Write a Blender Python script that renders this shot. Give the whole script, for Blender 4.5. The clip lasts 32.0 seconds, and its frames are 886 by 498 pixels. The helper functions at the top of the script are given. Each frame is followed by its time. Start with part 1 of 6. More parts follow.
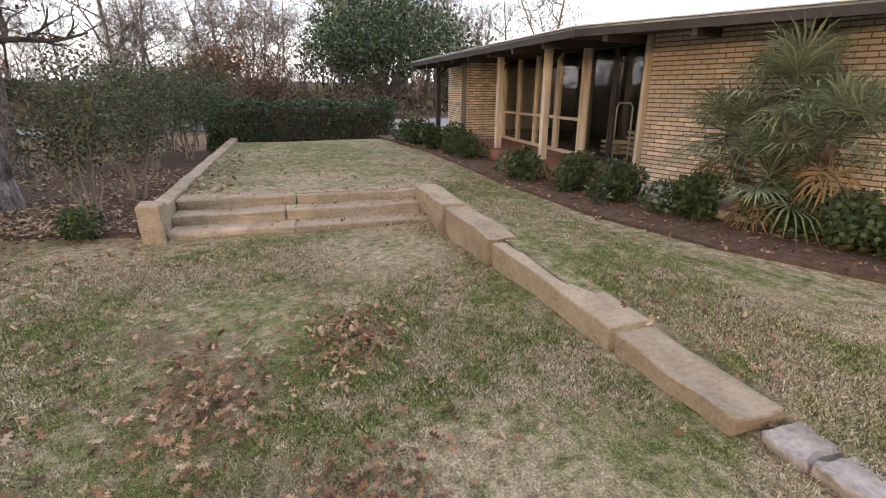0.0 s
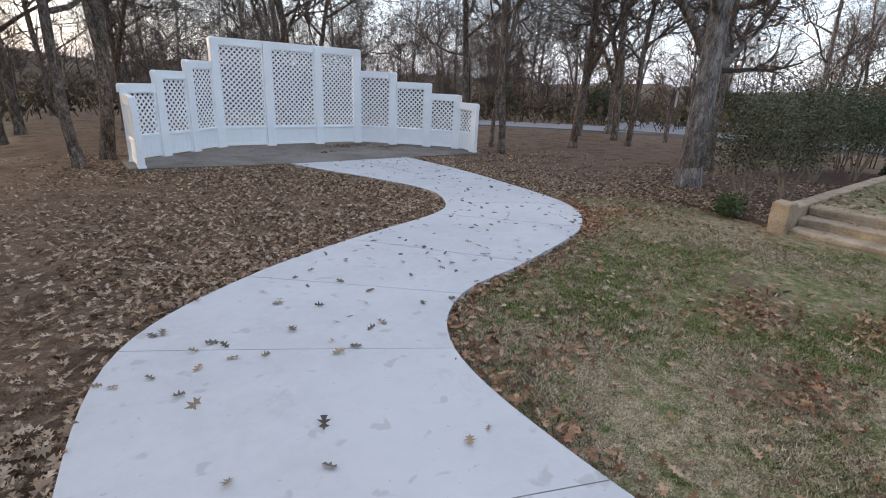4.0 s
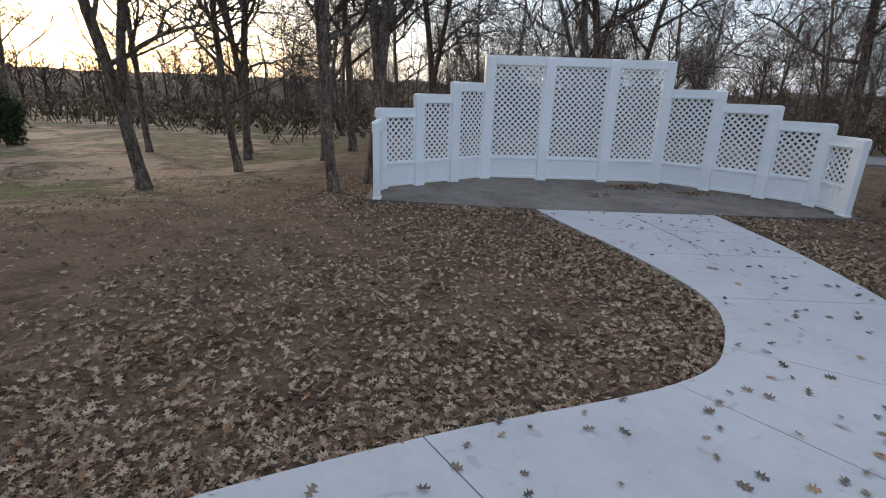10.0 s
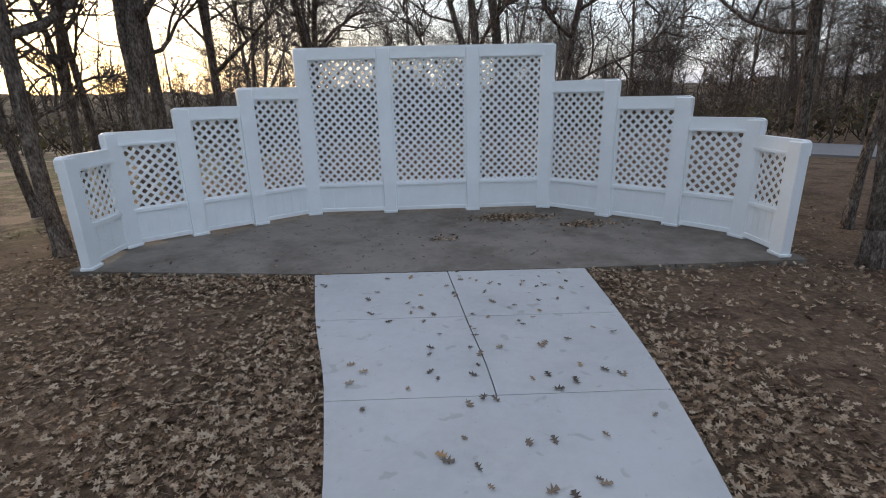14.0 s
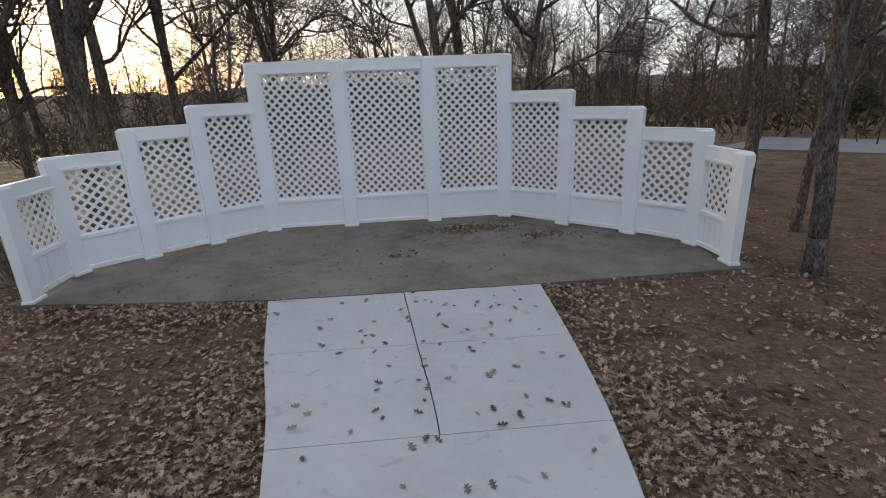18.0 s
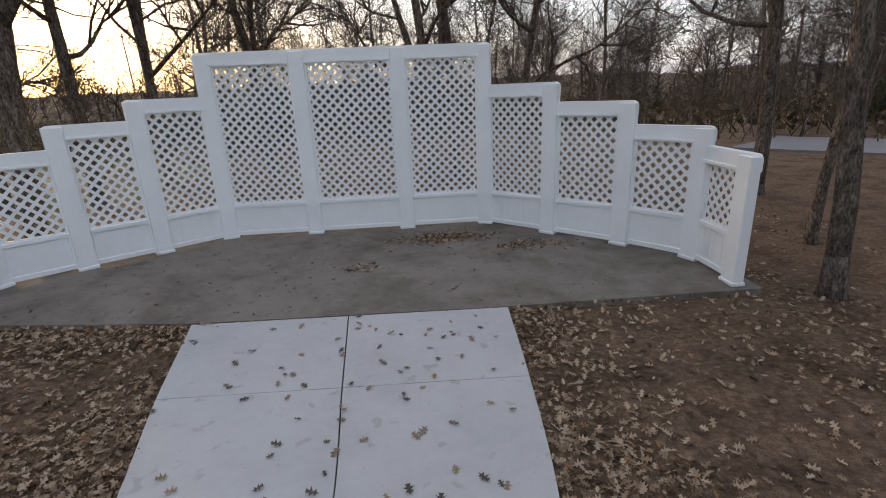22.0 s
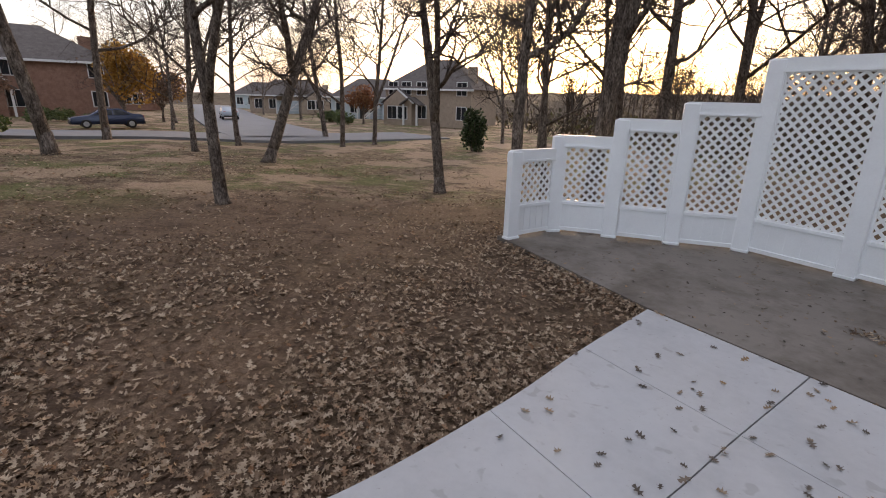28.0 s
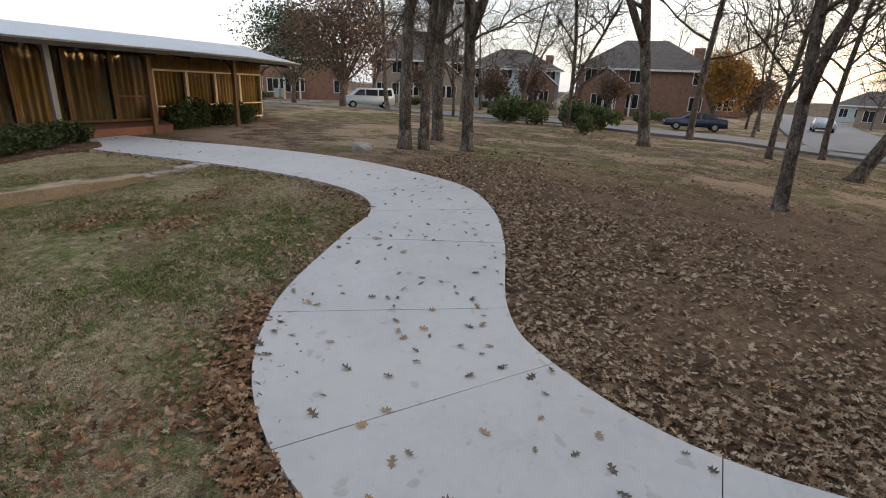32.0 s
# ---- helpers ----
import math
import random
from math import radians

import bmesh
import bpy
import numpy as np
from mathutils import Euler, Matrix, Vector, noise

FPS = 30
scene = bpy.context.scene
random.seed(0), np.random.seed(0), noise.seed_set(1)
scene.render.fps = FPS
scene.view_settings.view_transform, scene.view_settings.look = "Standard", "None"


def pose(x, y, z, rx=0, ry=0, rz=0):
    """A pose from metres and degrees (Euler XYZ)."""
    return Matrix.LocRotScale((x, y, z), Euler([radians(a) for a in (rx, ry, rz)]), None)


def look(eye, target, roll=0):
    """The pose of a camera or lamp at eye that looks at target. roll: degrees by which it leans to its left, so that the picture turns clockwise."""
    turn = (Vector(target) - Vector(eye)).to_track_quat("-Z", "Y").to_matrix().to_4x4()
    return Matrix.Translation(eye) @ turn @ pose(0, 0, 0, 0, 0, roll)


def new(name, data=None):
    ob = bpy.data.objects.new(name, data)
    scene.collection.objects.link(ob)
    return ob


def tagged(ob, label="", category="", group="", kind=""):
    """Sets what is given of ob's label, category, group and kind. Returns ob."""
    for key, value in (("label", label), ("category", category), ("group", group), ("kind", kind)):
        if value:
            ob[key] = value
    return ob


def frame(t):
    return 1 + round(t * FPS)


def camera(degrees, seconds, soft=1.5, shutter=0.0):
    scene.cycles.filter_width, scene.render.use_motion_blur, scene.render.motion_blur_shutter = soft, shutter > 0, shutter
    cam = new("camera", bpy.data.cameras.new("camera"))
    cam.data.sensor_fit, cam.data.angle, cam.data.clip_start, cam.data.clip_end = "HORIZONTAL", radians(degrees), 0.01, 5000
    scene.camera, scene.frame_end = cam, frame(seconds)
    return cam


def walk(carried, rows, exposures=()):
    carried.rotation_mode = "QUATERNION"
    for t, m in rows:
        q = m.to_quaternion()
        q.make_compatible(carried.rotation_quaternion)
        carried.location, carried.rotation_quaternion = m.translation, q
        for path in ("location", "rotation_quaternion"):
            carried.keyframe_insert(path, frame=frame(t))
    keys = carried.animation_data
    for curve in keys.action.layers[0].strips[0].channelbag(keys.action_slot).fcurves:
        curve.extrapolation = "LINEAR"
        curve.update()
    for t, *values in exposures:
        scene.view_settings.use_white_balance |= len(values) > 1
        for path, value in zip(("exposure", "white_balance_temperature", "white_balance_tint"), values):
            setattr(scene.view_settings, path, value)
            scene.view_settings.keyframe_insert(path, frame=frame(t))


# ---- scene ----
cam = camera(84.0, 32.0, soft=1.0)
PATH = [
    (0, (-4.953, -17.008, 2.185), (-0.393, -18.390, 0.667), 0.42),
    (0.5, (-5.008, -17.377, 1.943), (-0.231, -17.959, 0.583), 0.28),
    (1, (-5.154, -17.358, 1.967), (-0.345, -17.511, 0.604), 0.71),
    (1.5, (-5.495, -17.164, 2.107), (-0.715, -16.840, 0.675), 1.64),
    (2, (-5.761, -16.832, 2.127), (-1.076, -15.859, 0.677), 1.93),
    (2.5, (-6.316, -16.816, 2.214), (-1.877, -15.066, 0.718), 3.21),
    (3, (-6.821, -17.475, 2.388), (-2.837, -14.838, 0.912), 0.98),
    (3.5, (-7.086, -17.573, 2.382), (-3.680, -14.278, 0.789), 2.75),
    (4, (-7.201, -17.856, 2.358), (-4.215, -14.175, 0.767), 2.82),
    (4.5, (-6.841, -17.925, 2.276), (-4.291, -13.897, 0.766), 1.24),
    (6.5, (-6.069, -17.375, 2.214), (-4.170, -12.991, 0.739), 0.33),
    (7, (-5.722, -17.070, 2.162), (-3.896, -12.645, 0.718), -0.09),
    (7.5, (-5.412, -16.707, 2.199), (-3.663, -12.251, 0.754), -0.18),
    (8, (-5.072, -16.438, 2.260), (-3.371, -11.970, 0.796), -0.21),
    (8.5, (-4.812, -16.016, 2.229), (-3.091, -11.551, 0.781), -0.59),
    (9, (-4.539, -15.401, 2.211), (-3.061, -10.849, 0.763), -0.23),
    (9.5, (-4.313, -14.883, 2.209), (-3.716, -10.138, 0.751), 1.07),
    (10, (-4.191, -14.772, 2.408), (-4.051, -10.011, 0.886), 1.92),
    (10.5, (-3.881, -14.440, 2.565), (-3.899, -9.685, 1.018), 1.75),
    (11, (-3.243, -13.691, 2.493), (-3.183, -8.930, 0.968), 1.22),
    (11.5, (-2.403, -12.870, 2.335), (-1.989, -8.111, 0.859), -0.01),
    (12, (-1.843, -12.379, 2.343), (-1.463, -7.615, 0.871), -0.54),
    (12.5, (-1.367, -11.935, 2.409), (-1.047, -7.171, 0.923), -0.89),
    (13, (-0.907, -11.460, 2.451), (-0.635, -6.696, 0.958), -1.02),
    (13.5, (-0.515, -11.148, 2.446), (-0.286, -6.381, 0.956), -1.25),
    (14, (-0.237, -10.990, 2.461), (-0.051, -6.222, 0.966), -1.39),
    (14.5, (-0.061, -10.910, 2.522), (0.100, -6.147, 1.009), -1.44),
    (16.5, (-0.062, -10.862, 2.730), (0.064, -6.102, 1.205), -1.47),
    (17, (-0.070, -10.879, 2.780), (0.058, -6.125, 1.234), -1.55),
    (17.5, (0.025, -10.856, 2.767), (0.355, -6.112, 1.223), -2.13),
    (18, (0.108, -10.864, 2.785), (0.518, -6.128, 1.236), -2.43),
    (18.5, (0.187, -10.872, 2.788), (0.609, -6.141, 1.229), -2.53),
    (19, (0.295, -10.883, 2.812), (0.696, -6.156, 1.235), -2.66),
    (19.5, (0.357, -10.761, 2.763), (0.785, -6.030, 1.202), -2.52),
    (20, (0.466, -10.625, 2.782), (0.878, -5.897, 1.207), -2.53),
    (20.5, (0.610, -10.450, 2.775), (0.986, -5.721, 1.195), -2.61),
    (21, (0.753, -10.284, 2.691), (1.090, -5.541, 1.145), -2.52),
    (21.5, (0.811, -10.077, 2.660), (1.142, -5.336, 1.109), -2.39),
    (22, (0.929, -9.910, 2.655), (1.239, -5.168, 1.102), -2.48),
    (22.5, (1.026, -9.710, 2.625), (1.350, -4.966, 1.078), -2.31),
    (23, (1.191, -9.532, 2.627), (1.484, -4.789, 1.074), -2.37),
    (23.5, (1.347, -9.337, 2.648), (1.547, -4.590, 1.090), -2.37),
    (24, (1.482, -9.189, 2.666), (1.558, -4.437, 1.112), -2.28),
    (24.5, (1.440, -9.069, 2.657), (1.240, -4.314, 1.124), -1.64),
    (25, (1.342, -9.052, 2.651), (0.384, -4.381, 1.147), -0.56),
    (25.5, (1.392, -9.111, 2.514), (-0.399, -4.654, 1.124), -0.39),
    (26, (1.273, -9.236, 2.561), (-1.093, -5.071, 1.128), 0.05),
    (26.5, (1.192, -9.457, 2.650), (-1.601, -5.579, 1.181), 0.26),
    (28.5, (1.917, -9.910, 2.672), (-2.469, -8.019, 1.196), 1.22),
    (29, (2.113, -9.908, 2.721), (-2.575, -8.979, 1.251), 0.92),
    (29.5, (2.177, -9.977, 2.659), (-2.582, -9.573, 1.179), 1.57),
    (30, (2.276, -9.971, 2.615), (-2.490, -9.652, 1.137), 1.53),
    (30.5, (2.344, -10.009, 2.579), (-2.432, -9.948, 1.099), 1.92),
    (31, (2.769, -10.076, 2.804), (-1.921, -10.796, 1.226), 2.69),
    (31.5, (2.691, -10.158, 2.686), (-1.867, -11.466, 1.101), 3.14),
    (32, (2.445, -9.991, 2.476), (-1.839, -12.028, 0.897), 2.66),
]
walk(cam, [(t, look(eye, target, roll)) for t, eye, target, roll in PATH], exposures=[(0.0, 2.70, 6500, 18), (1.5, 2.65, 6350, 14), (3.0, 2.38, 6050, 12), (4.5, 2.15, 5850, 12), (8.0, 1.82, 5750, 10), (14.5, 1.77, 6000, 10), (19.0, 1.77, 6330, 13), (24.0, 1.74, 6530, 14), (26.5, 1.74, 6600, 16), (29.0, 1.87, 6700, 18), (32.0, 1.82, 6600, 10)])

# ---------------------------------------------------------------- light
SUN_AZ, SUN_EL = 0.72, 7.5          # radians to the left of +y, degrees up
world = bpy.data.worlds.new("world")
scene.world = world
world.use_nodes = True
wn, wl = world.node_tree.nodes, world.node_tree.links
wn.clear()
sky = wn.new("ShaderNodeTexSky")
sky.sky_type, sky.sun_disc = "NISHITA", False
sky.sun_elevation, sky.sun_rotation = radians(SUN_EL), -SUN_AZ
sky.dust_density, sky.air_density, sky.ozone_density, sky.altitude = 3.0, 1.0, 1.0, 150
bg = wn.new("ShaderNodeBackground")
bg.inputs[1].default_value = 0.15
wo = wn.new("ShaderNodeOutputWorld")
haze = wn.new("ShaderNodeMix")                     # thin even overcast over the clear sky
haze.data_type = "RGBA"
haze.inputs[0].default_value = 0.58
haze.inputs[7].default_value = (2.45, 2.5, 2.78, 1)
wl.new(sky.outputs[0], haze.inputs[6])
wl.new(haze.outputs[2], bg.inputs[0])
wl.new(bg.outputs[0], wo.inputs[0])
sun = new("sun", bpy.data.lights.new("sun", "SUN"))
sun.data.energy, sun.data.angle, sun.data.color = 0.5, radians(3.0), (1.0, 0.74, 0.48)
sun_dir = Vector((-math.sin(SUN_AZ) * math.cos(radians(SUN_EL)), math.cos(SUN_AZ) * math.cos(radians(SUN_EL)), math.sin(radians(SUN_EL))))
sun.matrix_world = look(tuple(sun_dir * 60), (0, 0, 0))

rnd = random.Random(7)


# ---------------------------------------------------------------- builders
class MB:
    """Collects vertices and faces of one mesh."""

    def __init__(self):
        self.v, self.f = [], []

    def face(self, pts):
        n = len(self.v)
        self.v += [tuple(p) for p in pts]
        self.f.append(tuple(range(n, n + len(pts))))

    def box(self, x0, x1, y0, y1, z0, z1, m=None, bev=0.0):
        if bev:
            bm = bmesh.new()
            bmesh.ops.create_cube(bm, size=1, matrix=Matrix.Translation(((x0 + x1) / 2, (y0 + y1) / 2, (z0 + z1) / 2)) @ Matrix.Diagonal((x1 - x0, y1 - y0, z1 - z0, 1)))
            bmesh.ops.bevel(bm, geom=bm.edges[:], offset=bev, segments=2, affect="EDGES", profile=0.5)
            return self.bm(bm, m)
        n = len(self.v)
        pts = [Vector((x, y, z)) for z in (z0, z1) for y in (y0, y1) for x in (x0, x1)]
        self.v += [tuple(m @ p) if m else tuple(p) for p in pts]
        self.f += [tuple(n + i for i in q) for q in ((0, 2, 3, 1), (4, 5, 7, 6), (0, 1, 5, 4), (2, 6, 7, 3), (0, 4, 6, 2), (1, 3, 7, 5))]
        return self

    def bm(self, bm, m=None):
        n = len(self.v)
        bm.verts.index_update()
        self.v += [tuple(m @ v.co) if m else tuple(v.co) for v in bm.verts]
        self.f += [tuple(n + v.index for v in f.verts) for f in bm.faces]
        bm.free()
        return self

    def tube(self, pts, radii, sides=6, cap=True):
        """A tapered tube through points."""
        n0 = len(self.v)
        pts = [Vector(p) for p in pts]
        side = Vector((1, 0, 0))
        for i, p in enumerate(pts):
            d = (pts[min(i + 1, len(pts) - 1)] - pts[max(i - 1, 0)]).normalized()
            side = (side - d * side.dot(d))
            if side.length < 1e-4:
                side = d.orthogonal()
            side.normalize()
            up = d.cross(side)
            for k in range(sides):
                a = 2 * math.pi * k / sides
                self.v.append(tuple(p + (side * math.cos(a) + up * math.sin(a)) * radii[i]))
        for i in range(len(pts) - 1):
            for k in range(sides):
                a, b = n0 + i * sides + k, n0 + i * sides + (k + 1) % sides
                self.f.append((a, b, b + sides, a + sides))
        if cap:
            self.f.append(tuple(n0 + k for k in range(sides))[::-1])
            self.f.append(tuple(n0 + (len(pts) - 1) * sides + k for k in range(sides)))
        return self

    def prism(self, outline, z0, z1, m=None):
        """An upright prism over a plan outline, counter-clockwise."""
        n, k = len(self.v), len(outline)
        for z in (z0, z1):
            for p in outline:
                q = Vector((p[0], p[1], z))
                self.v.append(tuple(m @ q) if m else tuple(q))
        self.f += [(n + i, n + (i + 1) % k, n + k + (i + 1) % k, n + k + i) for i in range(k)]
        self.f += [tuple(n + k + i for i in range(k)), tuple(n + i for i in range(k))[::-1]]
        return self

    def mesh(self, name, mat, smooth=False):
        me = bpy.data.meshes.new(name)
        me.from_pydata(self.v, [], self.f)
        if mat:
            me.materials.append(mat)
        if smooth:
            me.polygons.foreach_set("use_smooth", [True] * len(me.polygons))
        me.update()
        return me


def part(name, mb, mat, parent, label="", smooth=False, kind=""):
    ob = new(name, mb.mesh(name, mat, smooth) if isinstance(mb, MB) else mb)
    ob.parent = parent
    return tagged(ob, label, kind=kind)


def thing(name, label, category, group="", at=(0, 0, 0), rz=0.0, kind=""):
    ob = new(name)
    ob.matrix_world = pose(*at, 0, 0, rz)
    ob.empty_display_size = 0.2
    return tagged(ob, label, category, group, kind)


def solid(name, mb, mat, label, category, kind="", smooth=False, group=""):
    return tagged(new(name, mb.mesh(name, mat, smooth)), label, category, group, kind)


# ---------------------------------------------------------------- materials
def material(name, build, rough=0.8, metal=0.0, spec=0.4):
    m = bpy.data.materials.new(name)
    m.use_nodes = True
    nt = m.node_tree
    bsdf = nt.nodes["Principled BSDF"]
    bsdf.inputs["Roughness"].default_value = rough
    bsdf.inputs["Metallic"].default_value = metal
    bsdf.inputs["Specular IOR Level"].default_value = spec
    build(nt, bsdf)
    return m


def nz(nt, scale, detail=4.0, rough=0.6, vec=None, dist=0.0):
    n = nt.nodes.new("ShaderNodeTexNoise")
    n.inputs["Scale"].default_value, n.inputs["Detail"].default_value = scale, detail
    n.inputs["Roughness"].default_value, n.inputs["Distortion"].default_value = rough, dist
    if vec is not None:
        nt.links.new(vec, n.inputs["Vector"])
    return n.outputs[0]


def where(nt, kind="Object", stretch=None):
    c = nt.nodes.new("ShaderNodeTexCoord").outputs[kind]
    if kind == "World":
        c = nt.nodes.new("ShaderNodeNewGeometry").outputs["Position"]
    if stretch:
        mp = nt.nodes.new("ShaderNodeMapping")
        mp.inputs["Scale"].default_value = stretch
        nt.links.new(c, mp.inputs["Vector"])
        c = mp.outputs[0]
    return c


def place(nt):
    return nt.nodes.new("ShaderNodeNewGeometry").outputs["Position"]


def ramp(nt, fac, stops):
    r = nt.nodes.new("ShaderNodeValToRGB")
    el = r.color_ramp.elements
    while len(el) < len(stops):
        el.new(0.5)
    for e, (p, c) in zip(el, stops):
        e.position, e.color = p, (*c, 1) if len(c) == 3 else c
    nt.links.new(fac, r.inputs[0])
    return r.outputs[0]


def grey(nt, fac, lo, hi, a=0.0, b=1.0):
    m = nt.nodes.new("ShaderNodeMapRange")
    for i, v in zip((1, 2, 3, 4), (lo, hi, a, b)):
        m.inputs[i].default_value = v
    nt.links.new(fac, m.inputs[0])
    return m.outputs[0]


def mix(nt, fac, a, b, mode="MIX"):
    m = nt.nodes.new("ShaderNodeMix")
    m.data_type, m.blend_type = "RGBA", mode
    for sock, val in ((m.inputs[0], fac), (m.inputs[6], a), (m.inputs[7], b)):
        if isinstance(val, (int, float)):
            sock.default_value = val
        elif isinstance(val, tuple):
            sock.default_value = (*val, 1)
        else:
            nt.links.new(val, sock)
    return m.outputs[2]


def bump(nt, bsdf, height, strength=0.4, distance=0.02):
    b = nt.nodes.new("ShaderNodeBump")
    b.inputs["Strength"].default_value, b.inputs["Distance"].default_value = strength, distance
    nt.links.new(height, b.inputs["Height"])
    nt.links.new(b.outputs[0], bsdf.inputs["Normal"])


def col(nt, bsdf, out):
    nt.links.new(out, bsdf.inputs["Base Color"])


def attr(nt, name):
    a = nt.nodes.new("ShaderNodeAttribute")
    a.attribute_name = name
    return a.outputs["Fac"]


def varied(name, stops, scale=6.0, fine=60.0, rough=0.8, bumps=0.3, dist=0.01, spec=0.3, metal=0.0, stretch=None, island=0.0, obj=0.0, rnd_rough=0.0):
    """A surface with two scales of variation; island and obj give each loose piece or object its own tone."""
    def build(nt, b):
        p = where(nt, "Object", stretch) if stretch else place(nt)
        f = mix(nt, 0.4, nz(nt, scale, 5, 0.65, p), nz(nt, fine, 3, 0.6, p))
        c = ramp(nt, f, stops)
        if island or obj:
            src = nt.nodes.new("ShaderNodeNewGeometry").outputs["Random Per Island"] if island else nt.nodes.new("ShaderNodeObjectInfo").outputs["Random"]
            k = grey(nt, src, 0, 1, 1 - (island or obj), 1 + (island or obj))
            c = mix(nt, 1.0, c, k, "MULTIPLY")
        col(nt, b, c)
        bump(nt, b, nz(nt, fine, 4, 0.7, p), bumps, dist)
    return material(name, build, rough, metal, spec)


def glass(name, tint=(0.02, 0.022, 0.025), rough=0.03):
    def build(nt, b):
        b.inputs["Base Color"].default_value = (*tint, 1)
        b.inputs["IOR"].default_value = 1.5
    return material(name, build, rough, 0.0, 0.6)


# shared masks of the ground: lawn, leaf litter, dry grass
def lawn_patch(nt, p):
    """How green the lawn is at a place: broad drifts broken into clumps."""
    wide = mix(nt, 0.5, nz(nt, 0.35, 4, 0.6, p), nz(nt, 1.6, 4, 0.65, p))
    return grey(nt, mix(nt, 0.38, wide, nz(nt, 6.0, 3, 0.6, p)), 0.455, 0.565, 0.03, 0.95)


def ground_build(nt, b):
    p = place(nt)
    big, mid, fine, tiny = nz(nt, 0.35, 4, 0.6, p), nz(nt, 1.6, 4, 0.65, p), nz(nt, 14, 4, 0.7, p), nz(nt, 70, 3, 0.7, p)
    soil = ramp(nt, mix(nt, 0.5, mid, fine), [(0.36, (0.06, 0.039, 0.026)), (0.5, (0.13, 0.088, 0.059)), (0.66, (0.25, 0.178, 0.122))])
    straw = ramp(nt, mix(nt, 0.55, fine, tiny), [(0.36, (0.10, 0.075, 0.05)), (0.5, (0.28, 0.225, 0.138)), (0.64, (0.54, 0.455, 0.31))])
    green = ramp(nt, mix(nt, 0.55, fine, tiny), [(0.38, (0.04, 0.052, 0.018)), (0.5, (0.105, 0.125, 0.038)), (0.64, (0.26, 0.26, 0.105))])
    patch = lawn_patch(nt, p)
    grass = mix(nt, patch, straw, green)
    worn = grey(nt, mix(nt, 0.35, nz(nt, 0.9, 4, 0.6, p), fine), 0.56, 0.64, 0.0, 0.75)
    grass = mix(nt, worn, grass, soil)
    litter = ramp(nt, mix(nt, 0.6, fine, tiny), [(0.32, (0.05, 0.03, 0.02)), (0.5, (0.15, 0.10, 0.065)), (0.68, (0.30, 0.21, 0.14))])
    dry = mix(nt, grey(nt, mix(nt, 0.5, mid, fine), 0.46, 0.62, 0.0, 0.8), soil, straw)
    sand = ramp(nt, mix(nt, 0.5, fine, tiny), [(0.4, (0.27, 0.19, 0.13)), (0.6, (0.45, 0.335, 0.24))])
    dry = mix(nt, grey(nt, mix(nt, 0.3, big, nz(nt, 3.0, 3, 0.6, p)), 0.52, 0.43, 0.0, 0.7), dry, green)
    dry = mix(nt, grey(nt, mix(nt, 0.25, nz(nt, 0.3, 3, 0.5, p), mid), 0.505, 0.565, 0.0, 0.8), dry, sand)
    bare = mix(nt, grey(nt, mid, 0.40, 0.6), soil, litter)
    c = mix(nt, attr(nt, "dry"), bare, dry)
    c = mix(nt, attr(nt, "lawn"), c, grass)
    col(nt, b, c)
    bump(nt, b, mix(nt, 0.5, fine, tiny), 0.9, 0.03)


M = {}
M["ground"] = material("ground", ground_build, 0.95, spec=0.1)


def concrete_build(light, stain, blotch=0.0):
    def build(nt, b):
        p = place(nt)
        f = mix(nt, 0.35, nz(nt, 0.9, 5, 0.6, p), nz(nt, 9, 5, 0.7, p))
        c = ramp(nt, f, [(0.25, tuple(v * 0.82 for v in light)), (0.55, light), (0.8, tuple(v * 1.08 for v in light))])
        st = grey(nt, nz(nt, 2.3, 6, 0.75, p, 0.6), 0.60, 0.78)
        c = mix(nt, mix(nt, 1.0, st, (0.45, 0.45, 0.45), "MULTIPLY"), c, stain)
        if blotch:
            wide = grey(nt, mix(nt, 0.4, nz(nt, 0.55, 4, 0.6, p, 0.4), nz(nt, 2.6, 5, 0.7, p)), 0.44, 0.62)
            c = mix(nt, mix(nt, 1.0, wide, (blotch, blotch, blotch), "MULTIPLY"), c, stain)
        lf = grey(nt, nz(nt, 6.5, 2, 0.4, p, 0.3), 0.665, 0.72)
        c = mix(nt, mix(nt, 1.0, lf, (0.4, 0.4, 0.4), "MULTIPLY"), c, stain)
        sp = grey(nt, nz(nt, 30, 2, 0.5, p), 0.70, 0.76)
        c = mix(nt, mix(nt, 1.0, sp, (0.5, 0.5, 0.5), "MULTIPLY"), c, stain)
        col(nt, b, c)
        bump(nt, b, nz(nt, 160, 3, 0.7, p), 0.25, 0.004)
    return build


M["path"] = material("path_concrete", concrete_build((0.495, 0.497, 0.492), (0.29, 0.272, 0.255)), 0.85, spec=0.25)
M["slab"] = material("slab_concrete", concrete_build((0.235, 0.208, 0.178), (0.095, 0.078, 0.06), 0.75), 0.9, spec=0.2)
M["walk"] = material("walk_concrete", concrete_build((0.36, 0.34, 0.31), (0.2, 0.18, 0.16)), 0.9, spec=0.2)
M["road"] = material("road_concrete", concrete_build((0.21, 0.21, 0.215), (0.13, 0.127, 0.125)), 0.9, spec=0.2)
M["white"] = varied("white_vinyl", [(0.3, (0.80, 0.825, 0.83)), (0.6, (0.87, 0.90, 0.905)), (0.8, (0.90, 0.93, 0.935))], 2.0, 40, 0.45, 0.05, 0.003, 0.4)
